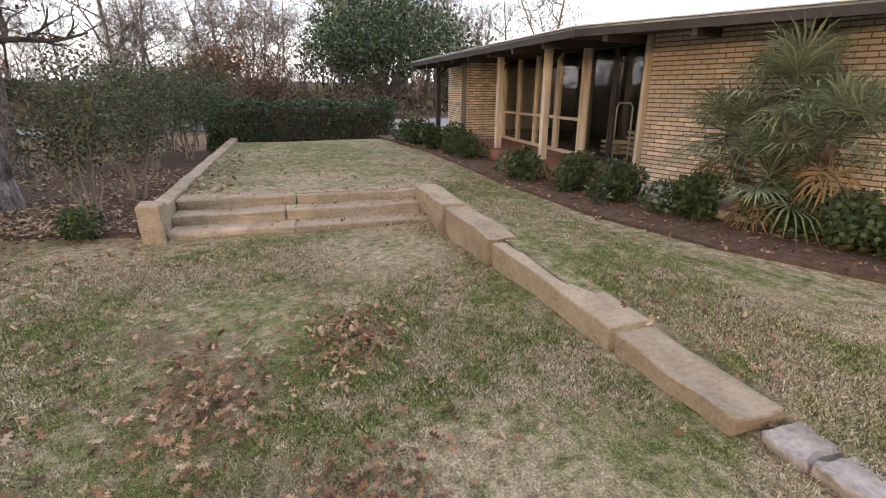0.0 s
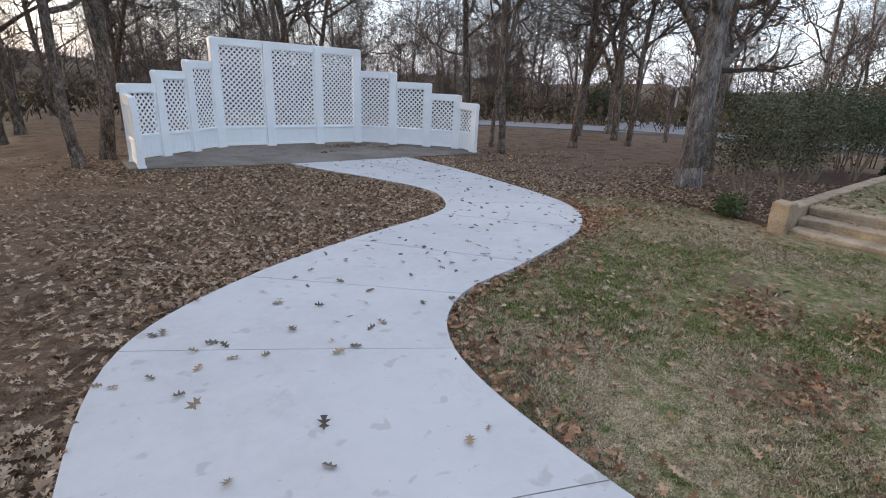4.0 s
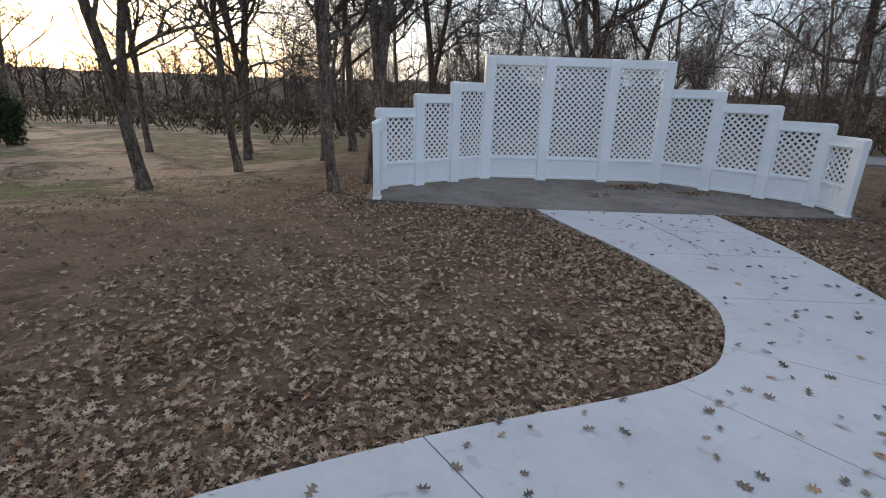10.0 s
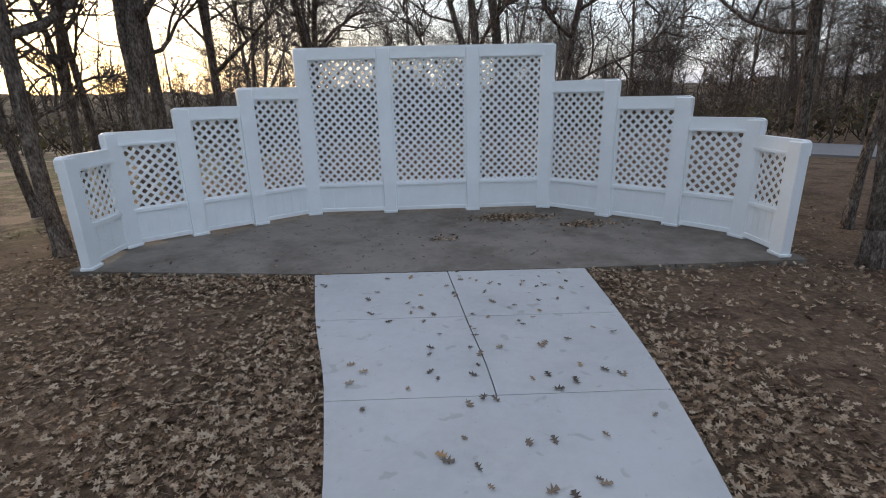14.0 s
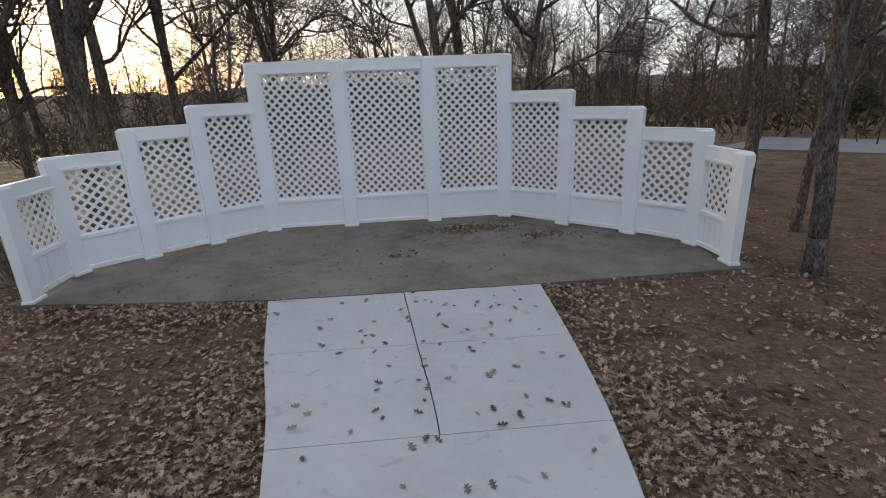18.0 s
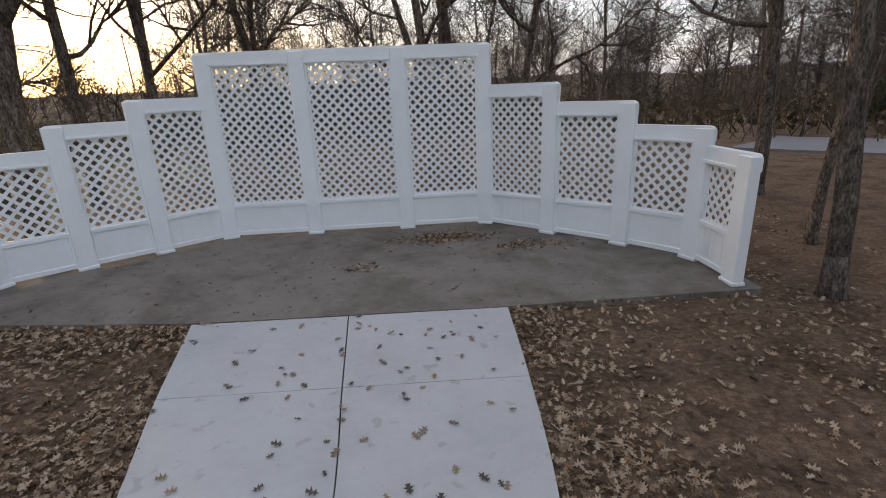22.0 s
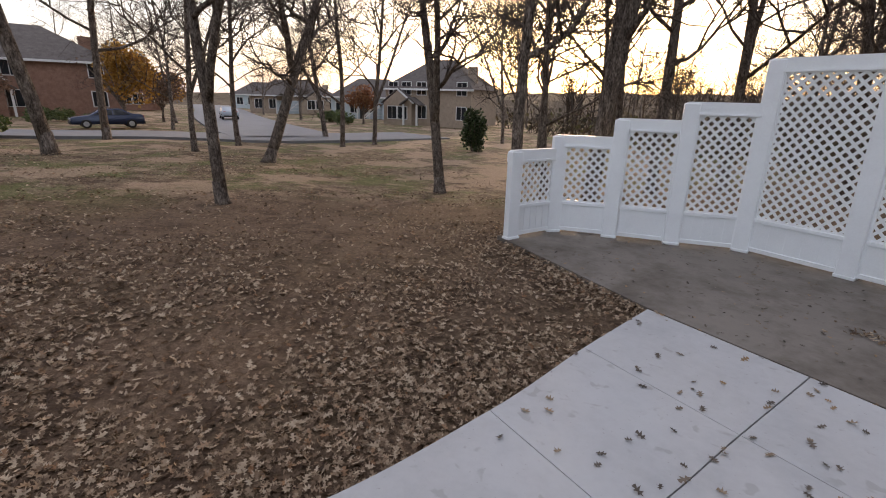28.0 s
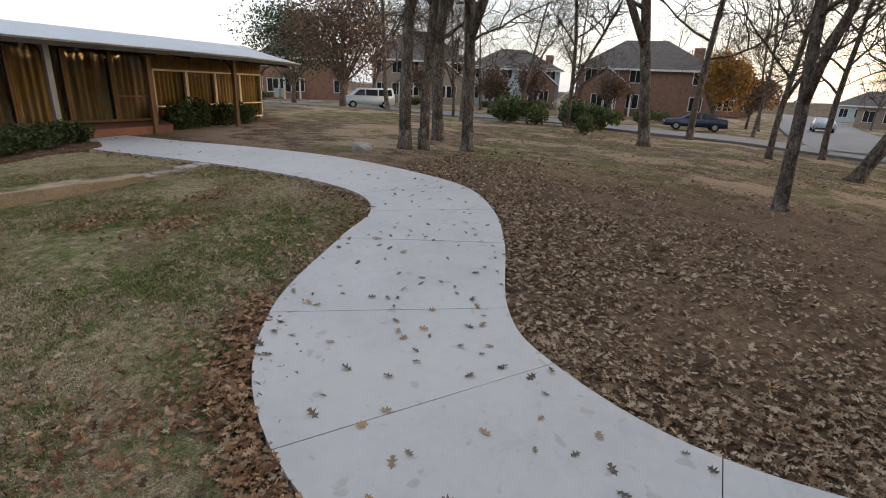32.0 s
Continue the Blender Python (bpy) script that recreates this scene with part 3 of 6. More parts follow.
# ---------------------------------------------------------------- steps, walls of stone
def stone_block(name, x0, x1, y0, y1, z0, z1, parent, seed, mat="stone", jig=0.02, same=None, edge=0.018):
    bm = bmesh.new()
    bmesh.ops.create_cube(bm, size=1, matrix=Matrix.Translation(((x0 + x1) / 2, (y0 + y1) / 2, (z0 + z1) / 2)) @ Matrix.Diagonal((x1 - x0, y1 - y0, z1 - z0, 1)))
    bmesh.ops.bevel(bm, geom=bm.edges[:], offset=edge, segments=1, affect="EDGES")
    bmesh.ops.subdivide_edges(bm, edges=bm.edges[:], cuts=3, use_grid_fill=True)
    off = Vector((seed * 1.7, seed * 0.9, 0)) if same is None else Vector((same, 0, 0))
    for v in bm.verts:
        q = v.co * 5.0 + off
        v.co += Vector((noise.noise(q), noise.noise(q + Vector((5, 0, 0))), noise.noise(q + Vector((0, 9, 0))) * 0.7)) * jig * 1.3
        v.co += Vector((noise.noise(q * 4), noise.noise(q * 4 + Vector((5, 0, 0))), noise.noise(q * 4 + Vector((0, 9, 0))))) * jig * 0.5
    return part(name, MB().bm(bm), M[mat], parent)


def build_steps():
    root = thing("garden_steps", "three broad tan limestone steps up to the terrace lawn", "steps")
    k = 0
    for i, (x, z) in enumerate(((2.05, 0.38), (2.45, 0.52), (2.85, 0.665))):
        y = -18.98
        while y < -15.5:
            w = min(random.Random(40 + k).uniform(1.7, 2.4), -15.325 - y)
            if -15.325 - y - w < 0.4:
                w = -15.325 - y
            stone_block("step_stone", x, x + 0.42, y, y + w - 0.004, z - 0.2, z, root, 60 + k)
            y += w
            k += 1
    pier = thing("step_pier", "squat tan stone pier at the foot of the steps", "pier")
    stone_block("pier_block", 1.92, 2.22, -15.34, -15.06, 0.2, 0.80, pier, 5)
    wall = thing("terrace_wall", "low tan stone retaining wall along the terrace edge", "retaining wall")
    x, k = 2.22, 0
    while x < 13.4:
        w = random.Random(90 + k).uniform(0.8, 1.4)
        stone_block("wall_stone", x, x + w - 0.012, -15.32, -15.1, 0.0, 0.72, wall, 120 + k)
        x, k = x + w, k + 1
    low = thing("lawn_wall", "low tan stone retaining wall with chipped edges beside the lawn", "retaining wall")
    x = 2.84
    k = 0
    while x > -3.3:
        w = min(random.Random(200 + k).uniform(1.5, 2.3), x + 3.36)
        z = 0.745 - 0.025 * (2.84 - x + w / 2) + 0.012
        y = -19.05 - 0.03 * (2.84 - x + w / 2) + 0.015
        stone_block("wall_stone", x - w + 0.002, x, y - 0.17, y + 0.17, 0.1, z, low, 220 + k, jig=0.032, same=3.0, edge=0.010)
        x, k = x - w, k + 1
    flags = thing("flagstone_edging", "row of grey weathered flagstones sunk in the grass", "edging")
    for i in range(6):
        x, y = -3.42 - 0.27 * i, -19.26 - 0.03 * i + 0.03 * (i % 2)
        stone_block("flagstone", x - 0.235 - 0.02 * (i % 3), x, y - 0.14, y + 0.12, 0.3, gz(x, y) + 0.015 + 0.012 * (i % 2), flags, 300 + i, "flag", 0.03)


build_steps()


# ---------------------------------------------------------------- the pavilion
def wall_frame(a, b, z0):
    """A frame whose x runs from a to b, y outward to the right-hand side and z up."""
    a, b = Vector((*a, z0)), Vector((*b, z0))
    x = (b - a).normalized()
    y = Vector((-x.y, x.x, 0))
    m = Matrix.Identity(4)
    m.col[0], m.col[1], m.col[2], m.col[3] = (*x, 0), (*y, 0), (0, 0, 1, 0), (*a, 1)
    return m, (b - a).length


def brick_wall(name, a, b, z0, z1, number, flip=False):
    """A brick wall of laid courses between two plan points; its face looks to the left of a to b."""
    m, length = wall_frame(a, b, z0)
    h = z1 - z0
    root = tagged(new(name, MB().box(0, length, -0.26, -0.012, 0, h, m).mesh(name, M["mortar"])), "tan brick wall with pale mortar joints", "wall", kind="structure")
    bw, bh = 0.225, 0.068
    shared = MB().box(0, bw - 0.014, -0.1, 0.0, 0, bh - 0.018).mesh("brick", M["brick"])
    rest, k = MB(), 0
    rows = int(h / bh)
    r = random.Random(number)
    for j in range(rows):
        x = -0.1125 if j % 2 else 0.0
        while x < length - 0.02:
            x0, x1 = max(x, 0.0), min(x + bw, length)
            dy = r.uniform(-0.004, 0.006)
            if x0 == x and x1 == x + bw and k < 290:
                ob = new("brick", shared)
                ob.matrix_world = m @ Matrix.Translation((x, dy, j * bh))
                ob.parent = root
                k += 1
            else:
                rest.box(x0, x1 - 0.014, -0.1, dy, j * bh, j * bh + bh - 0.018, m)
            x += bw
    if rest.v:
        part("brick_rest", rest, M["brick"], root, kind="stuff")
    return root


def glazed_bay(root, m, x0, x1, z0, z1, rail, pane="pane", framemat="cream", fr=0.07):
    bay = part("window_frame", MB().box(x0, x0 + fr, -0.05, 0.05, z0, z1, m).box(x1 - fr, x1, -0.05, 0.05, z0, z1, m)
               .box(x0 + fr, x1 - fr, -0.05, 0.05, z0, z0 + fr, m).box(x0 + fr, x1 - fr, -0.05, 0.05, z1 - fr, z1, m)
               .box(x0 + fr, x1 - fr, -0.045, 0.045, rail, rail + fr * 0.8, m), M[framemat], root)
    for a, b in ((z0 + fr, rail), (rail + fr * 0.8, z1 - fr)):
        p = part("pane", MB().box(x0 + fr, x1 - fr, -0.006, 0.006, a, b, m), M[pane], bay)
        p.visible_shadow = False
    return bay


def drapes(root, m, x0, x1, z0, z1, y, mat="curtain"):
    mb, n = MB(), int((x1 - x0) / 0.035)
    for i in range(n + 1):
        x = x0 + (x1 - x0) * i / n
        d = 0.045 * math.sin(i * 1.05 + 0.5 * math.sin(i * 0.31))
        for z in (z0, z1):
            mb.v.append(tuple(m @ Vector((x, y + d, z))))
    for i in range(n):
        mb.f.append((2 * i, 2 * i + 2, 2 * i + 3, 2 * i + 1))
    return part("drape", mb, M[mat], root, smooth=True)


def build_pavilion():
    # floors
    patio = [(8.5, -22.95), (1.9, -22.75), (2.0, -21.5), (8.5, -21.45)]
    solid("patio", MB().prism(patio[::-1], 0.5, FLOOR), M["redfloor"], "red-brown concrete patio floor under the eaves", "patio", "structure")
    solid("porch_floor", MB().prism([(-9.0, -26.3), (-1.6, -26.0), (-2.2, -24.0), (-8.2, -24.75)], 0.4, FLOOR - 0.02), M["redfloor"], "red-brown concrete porch floor at the path's end", "porch", "structure")
    # room shade is painted into this floor's near-black colour
    solid("floor", MB().prism([(-15.2, -33.5), (12.5, -33.5), (12.5, -23.02), (-1.2, -23.5), (-1.9, -26.1), (-8.7, -26.35), (-15.2, -28.1)], 0.5, FLOOR - 0.004), M["dark"], "pavilion floor with the room's shade put into its dark colour", "floor", "structure")
    walk = [(3.2, -21.55), (-0.2, -22.1), (-2.4, -23.2), (-3.2, -24.4), (-2.0, -24.6), (-1.7, -23.8), (0.6, -22.95), (3.2, -22.4)]
    solid("walkway", MB().prism(walk[::-1], 0.5, 0.80), M["walk"], "pale concrete walkway behind the clipped shrubs", "walkway", "structure")
    # walls
    brick_wall("wall_brick", (-1.75, -23.75), (1.98, -22.5), 0.7, 3.1, 1)
    brick_wall("wall_return", (8.52, -22.95), (8.3, -21.65), FLOOR, 3.02, 2)
    brick_wall("wall_end", (8.42, -21.95), (12.0, -22.3), 0.6, 3.02, 3)
    shell = MB().box(-15.0, 12.4, -33.6, -33.4, 0.4, 3.2).box(12.0, 12.2, -33.4, -22.5, 0.4, 3.3)
    solid("wall_back", shell, M["plaster"], "plain rear walls of the pavilion", "wall", "structure")
    # added partition blocks the view through the windows; its dark colour is room shade
    solid("wall_inner", MB().box(0.6, 0.75, -33.4, -23.4, FLOOR, 3.1).box(0.75, 12.0, -26.6, -26.45, FLOOR, 3.03).box(-14.8, -8.7, -30.0, -29.9, FLOOR, 3.4), M["dark"], "added partition, coloured dark as room shade, closing the view through the windows", "wall", "structure")
    # plaster panel and boarding between the two roofs
    m, length = wall_frame((-2.5, -26.0), (-1.75, -23.78), 0.7)
    solid("wall_plaster", MB().box(0, length, -0.15, 0, 1.55, 2.4, m), M["plaster"], "white plaster panel above dark boarding", "wall", "structure")
    board = tagged(new("wall_boarding", MB().box(0, length, -0.15, -0.03, 0, 1.55, m).mesh("wall_boarding", M["darktrim"])), "stained vertical board wall beside the porch", "wall", kind="structure")
    for i in range(14):
        x = 0.02 + i * (length - 0.04) / 14
        part("board", MB().box(x, x + (length - 0.04) / 14 - 0.012, -0.04, 0.0, 0.02, 1.53, m), M["brownwood"], board)
    # window wall and glass door
    win = tagged(new("window_1"), "cream framed tall windows above a patio", "window", kind="structure")
    m, length = wall_frame((4.02, -22.62), (8.46, -22.85), FLOOR)
    for i in range(4):
        glazed_bay(win, m, i * 1.11, i * 1.11 + 1.1, 0.02, 2.2, 0.72)
    door = tagged(new("door_1"), "dark glazed double door with cream jambs", "door", kind="structure")
    m, length = wall_frame((2.02, -22.52), (3.98, -22.62), FLOOR)
    part("jamb", MB().box(0.0, 0.09, -0.06, 0.06, 0, 2.16, m).box(length - 0.2, length - 0.02, -0.06, 0.06, 0, 2.16, m), M["cream"], door)
    for a, b in ((0.1, 0.92), (0.94, 1.74)):
        leaf = part("door_leaf", MB().box(a, a + 0.06, -0.03, 0.03, 0.02, 2.1, m).box(b - 0.06, b, -0.03, 0.03, 0.02, 2.1, m).box(a + 0.06, b - 0.06, -0.03, 0.03, 0.02, 0.12, m).box(a + 0.06, b - 0.06, -0.03, 0.03, 2.02, 2.1, m), M["darktrim"], door)
        part("pane", MB().box(a + 0.06, b - 0.06, -0.006, 0.006, 0.12, 2.02, m), M["pane"], leaf).visible_shadow = False
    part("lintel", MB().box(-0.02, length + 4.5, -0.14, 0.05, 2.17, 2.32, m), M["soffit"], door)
    # draped glass of the porch side
    win2 = tagged(new("window_2"), "tall porch windows backed by gold drapes", "window", kind="structure")
    m, length = wall_frame((-8.6, -26.05), (-1.95, -25.75), FLOOR)
    for i in range(5):
        w = length / 5
        glazed_bay(win2, m, i * w, (i + 1) * w - 0.01, 0.02, 2.16, 0.75 if i == 0 else 0.045, "pane", "brownwood", 0.06)
        drapes(win2, m, i * w + 0.05, (i + 1) * w - 0.06, 0.05, 2.11, -0.16)
    win3 = tagged(new("window_3"), "low windows with drapes under ribbed gold panels", "window", kind="structure")
    m, length = wall_frame((-14.9, -27.75), (-8.62, -26.1), 0.75)
    for i in range(4):
        w = length / 4
        glazed_bay(win3, m, i * w, (i + 1) * w - 0.01, 0.02, 1.82, 0.6, "pane", "cream", 0.06)
        drapes(win3, m, i * w + 0.05, (i + 1) * w - 0.06, 0.05, 1.77, -0.16)
    rib = part("ribbed_panel", MB().box(0, length, -0.1, -0.02, 1.83, 2.28, m), M["curtain"], win3)
    for i in range(60):
        x = i * length / 60
        part("rib", MB().box(x, x + length / 60 - 0.03, -0.03, 0.02, 1.85, 2.26, m), M["curtain"], rib)
    m, length = wall_frame((-15.0, -33.4), (-15.0, -27.8), 0.6)
    solid("wall_west", MB().box(0, length, -0.2, 0, 0, 2.55, m), M["brownwood"], "stained board end wall of the pavilion", "wall", "structure")
    # ceiling added to block sky showing through above the windows and door
    solid("ceiling", MB().prism([(0.4, -33.3), (12.1, -33.3), (12.1, -22.6), (8.4, -22.9), (1.9, -22.6), (0.4, -23.1)], 3.045, 3.06), M["soffit"], "added dark ceiling that shuts out the sky above the pavilion windows", "ceiling", "structure")
    # stacked furniture behind the glass door
    for i, (x, y, rz) in enumerate(((2.6, -23.3, 10), (3.1, -23.5, -15), (3.6, -23.3, 5))):
        cart = thing("chair_cart", "pale tubular cart stacked with slatted chairs behind the glass door", "cart", "chair carts", (x, y, FLOOR), rz)
        part("hoop", MB().tube([(-0.22, 0, 0), (-0.22, 0, 1.0), (-0.15, 0, 1.08), (0.15, 0, 1.08), (0.22, 0, 1.0), (0.22, 0, 0)], [0.018] * 6, 6), M["trimwhite"], cart)
        for k in range(7 - 2 * i):
            part("slat", MB().box(-0.24, 0.24, -0.05, 0.3, 0.12 + k * 0.10, 0.17 + k * 0.10, None, 0.008), M["cream"], cart)
    # columns
    for x, y, z0, z1, mat, lab in ((3.95, -21.75, 0.6, 3.14, "cream", "cream painted square roof column"), (6.1, -21.7, 0.6, 3.14, "cream", "cream painted square roof column"), (10.5, -21.5, 0.5, 3.14, "darktrim", "dark painted square roof column"),
                              (-2.5, -24.2, 0.5, 3.06, "brownwood", "brown stained porch column"), (-4.75, -24.3, 0.5, 3.06, "galv", "grey painted porch column"), (-7.55, -24.65, 0.4, 3.06, "brownwood", "brown stained porch column"), (-11.1, -25.1, 0.4, 3.06, "brownwood", "brown stained porch column")):
        col_root = thing("roof_column", lab, "column", "roof columns", (x, y, 0))
        part("shaft", MB().box(-0.065, 0.065, -0.065, 0.065, z0, z1, None, 0.008), M[mat], col_root)
        part("brace", MB().tube([(0, -0.05, z1 - 0.45), (0, -0.35, z1 - 0.12), (0, -0.8, z1 - 0.05)], [0.035] * 3, 4), M["darktrim"], col_root)
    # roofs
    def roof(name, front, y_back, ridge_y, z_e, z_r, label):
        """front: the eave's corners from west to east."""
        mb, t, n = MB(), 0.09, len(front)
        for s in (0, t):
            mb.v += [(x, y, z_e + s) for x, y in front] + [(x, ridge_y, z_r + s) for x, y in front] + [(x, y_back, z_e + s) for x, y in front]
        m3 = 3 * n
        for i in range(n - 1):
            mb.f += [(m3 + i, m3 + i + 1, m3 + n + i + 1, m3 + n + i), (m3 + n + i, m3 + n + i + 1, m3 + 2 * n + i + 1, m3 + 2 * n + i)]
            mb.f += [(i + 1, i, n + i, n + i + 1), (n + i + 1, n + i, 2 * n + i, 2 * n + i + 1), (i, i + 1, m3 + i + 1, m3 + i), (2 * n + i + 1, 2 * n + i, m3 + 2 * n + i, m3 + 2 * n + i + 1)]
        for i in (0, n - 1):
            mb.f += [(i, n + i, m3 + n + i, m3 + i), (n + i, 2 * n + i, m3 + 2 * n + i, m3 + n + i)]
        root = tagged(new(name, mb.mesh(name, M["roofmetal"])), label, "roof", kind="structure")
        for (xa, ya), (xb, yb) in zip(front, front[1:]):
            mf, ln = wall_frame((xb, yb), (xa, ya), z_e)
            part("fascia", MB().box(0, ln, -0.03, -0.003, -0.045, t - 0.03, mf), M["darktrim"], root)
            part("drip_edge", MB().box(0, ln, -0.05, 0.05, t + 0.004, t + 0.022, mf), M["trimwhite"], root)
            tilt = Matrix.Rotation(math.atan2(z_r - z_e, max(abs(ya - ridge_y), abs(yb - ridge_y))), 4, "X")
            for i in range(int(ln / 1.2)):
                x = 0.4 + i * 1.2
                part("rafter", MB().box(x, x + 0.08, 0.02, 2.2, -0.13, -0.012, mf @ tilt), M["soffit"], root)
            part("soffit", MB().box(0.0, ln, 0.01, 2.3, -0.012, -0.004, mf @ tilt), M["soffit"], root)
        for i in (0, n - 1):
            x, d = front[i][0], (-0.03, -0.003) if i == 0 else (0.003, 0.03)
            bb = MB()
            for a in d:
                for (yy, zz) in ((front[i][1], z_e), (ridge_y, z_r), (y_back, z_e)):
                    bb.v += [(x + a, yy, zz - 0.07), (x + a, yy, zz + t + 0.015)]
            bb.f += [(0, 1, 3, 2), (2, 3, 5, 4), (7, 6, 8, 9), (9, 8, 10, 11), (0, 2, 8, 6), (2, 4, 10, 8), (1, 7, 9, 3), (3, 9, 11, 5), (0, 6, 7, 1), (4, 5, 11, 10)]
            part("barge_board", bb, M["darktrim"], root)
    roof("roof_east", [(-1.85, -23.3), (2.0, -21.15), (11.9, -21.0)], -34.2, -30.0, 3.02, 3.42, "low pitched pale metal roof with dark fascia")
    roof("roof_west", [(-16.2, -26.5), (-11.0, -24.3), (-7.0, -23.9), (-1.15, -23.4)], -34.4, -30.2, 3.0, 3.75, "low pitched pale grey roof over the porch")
    ch = thing("chimney", "pale tan brick chimney on the pavilion roof", "chimney", at=(-3.4, -27.6, 3.7))
    part("stack", MB().box(-0.45, 0.45, -0.4, 0.4, -0.4, 1.5, None, 0.02), M["brick"], ch)
    part("cap", MB().box(-0.52, 0.52, -0.47, 0.47, 1.5, 1.62, None, 0.02), M["walk"], ch)


build_pavilion()

# planting bed along the pavilion
bed = [(13, -19.9), (7.6, -20.45), (2.87, -20.5), (0.57, -20.65), (-1.17, -21.1), (-2.35, -21.75), (-3.4, -22.3), (-4.9, -22.9), (-5.25, -23.6), (-4.6, -24.2), (-2.3, -23.95), (-0.2, -22.05), (3.2, -21.5), (7.7, -21.5), (13, -21.9)]
solid("planting_bed", MB().prism(bed[::-1], 0.4, 0.70), M["mulch"], "dark mulch planting bed strewn with leaves", "planting bed", "structure")
bed2 = [(-8.6, -24.9), (-9.0, -26.2), (-14.4, -27.6), (-14.8, -26.4), (-11.0, -25.0)]
solid("planting_bed", MB().prism(bed2, 0.3, 0.62), M["mulch"], "dark mulch planting bed beside the porch", "planting bed", "structure")
rbed = [(2.9, -12.9), (4.2, -11.0), (6.5, -10.9), (13.2, -13.0), (13.2, -14.9), (2.4, -14.9)]
bedmb = MB().prism(rbed[::-1], 0.0, 1.0)
bedmb.v = [(x, y, gz(x, y) - (0.015 if z else 0.2)) for x, y, z in bedmb.v]
solid("shrub_bed", bedmb, M["soilbed"], "dark soil bed round the oak and crape myrtles", "planting bed", "structure")


# ---------------------------------------------------------------- the lattice screen
def build_screen():
    heights = [1.73, 1.99, 2.35, 2.68, 3.42, 3.42, 3.42, 2.68, 2.35, 1.99, 1.73]
    for i, (a, b) in enumerate(zip(POSTS, POSTS[1:])):
        m, length = wall_frame(a, b, 0.0)
        h = heights[i]
        kind = "tall" if h > 3 else ("end" if i in (0, 10) else "stepped")
        root = thing("lattice_panel", f"white vinyl {kind} lattice screen panel above a solid kickboard", "screen panel", "lattice screen panels")
        x0, x1, zl, zt = 0.16, length - 0.16, 0.64, h - 0.22
        lower = part("kickboard", MB().box(x0 - 0.04, x1 + 0.04, -0.02, 0.02, 0.05, zl - 0.04, m), M["white"], root)
        for k in range(1, 5):
            x = x0 + (x1 - x0) * k / 5
            part("groove_strip", MB().box(x - 0.006, x + 0.006, -0.026, -0.0205, 0.07, zl - 0.06, m), M["white"], lower)
        part("bottom_rail", MB().box(x0 - 0.02, x1 + 0.02, -0.04, 0.04, 0.04, 0.12, m, 0.008), M["white"], root)
        part("middle_rail", MB().box(x0 - 0.02, x1 + 0.02, -0.045, 0.045, zl - 0.05, zl + 0.02, m, 0.008), M["white"], root)
        for xa, xb in ((0.05, x0 + 0.012), (x1 - 0.012, length - 0.05)):
            part("stile", MB().box(xa, xb, -0.035, 0.035, 0.05, h - 0.1, m, 0.006), M["white"], root)
        # top board with rounded outer corners where the panel steps
        lo = -0.13 if i <= 4 else 0.02
        hi = length + 0.13 if i >= 6 else length - 0.02
        if i in (4, 5, 6):
            lo, hi = (-0.13 if i == 4 else 0.0), (length + 0.13 if i == 6 else length)
        r, out = 0.09, []
        out += [(lo, zt), (hi, zt)]
        for cx, s0 in ((hi - r, 0), (lo + r, 90)):
            rounded = (cx > length / 2 and i >= 6) or (cx < length / 2 and i <= 4)
            if rounded:
                out += [(cx + r * math.cos(radians(s0 + q * 15)), h - r + r * math.sin(radians(s0 + q * 15))) for q in range(7)]
            else:
                out.append((hi if cx > length / 2 else lo, h))
        mb = MB()
        n = len(out)
        for y in (-0.06, 0.06):
            mb.v += [tuple(m @ Vector((x, y, z))) for x, z in out]
        mb.f += [tuple(range(n)), tuple(range(2 * n - 1, n - 1, -1))] + [(k, k + n, (k + 1) % n + n, (k + 1) % n) for k in range(n)]
        part("top_board", mb, M["white"], root)
        part("top_moulding", MB().box(x0 - 0.05, x1 + 0.05, -0.075, -0.058, zt - 0.01, zt + 0.03, m), M["white"], root)
        lat = part("lattice", MB().box(x0, x1, -0.018, 0.018, zl + 0.02, zl + 0.045, m), M["white"], root)
        part("lattice_bead", MB().box(x0, x1, -0.018, 0.018, zt - 0.03, zt - 0.002, m), M["white"], lat)
        # crossed strips, clipped to the opening
        w, hh, pitch, half = x1 - x0, zt - zl - 0.04, 0.168, 0.0245
        for way, y in ((1, -0.007), (-1, 0.007)):
            c = -hh if way == 1 else 0.0
            c += pitch / 2
            while c < (w if way == 1 else w + hh):
                # the strip's middle line is x = c + way * z
                za, zb = (max(0, -c), min(hh, w - c)) if way == 1 else (max(0, c - w), min(hh, c))
                if zb - za > 0.05:
                    pa, pb = Vector((c + way * za, 0, za)), Vector((c + way * zb, 0, zb))
                    d = (pb - pa).normalized()
                    nrm = Vector((-d.z, 0, d.x)) * half
                    s = MB()
                    for yy in (y - 0.0045, y + 0.0045):
                        s.v += [tuple(m @ (Vector((x0, yy, zl + 0.02)) + q)) for q in (pa - nrm, pb - nrm, pb + nrm, pa + nrm)]
                    s.f += [(0, 1, 2, 3), (7, 6, 5, 4), (0, 4, 5, 1), (1, 5, 6, 2), (2, 6, 7, 3), (3, 7, 4, 0)]
                    part("lattice_strip", s, M["white"], lat)
                c += pitch
    for i, (x, y) in enumerate(POSTS):
        left = heights[i - 1] if i > 0 else 0
        right = heights[i] if i < 11 else 0
        tall = max(left, right) - 0.03
        prev, nxt = POSTS[max(i - 1, 0)], POSTS[min(i + 1, 11)]
        ang = math.degrees(math.atan2(nxt[1] - prev[1], nxt[0] - prev[0]))
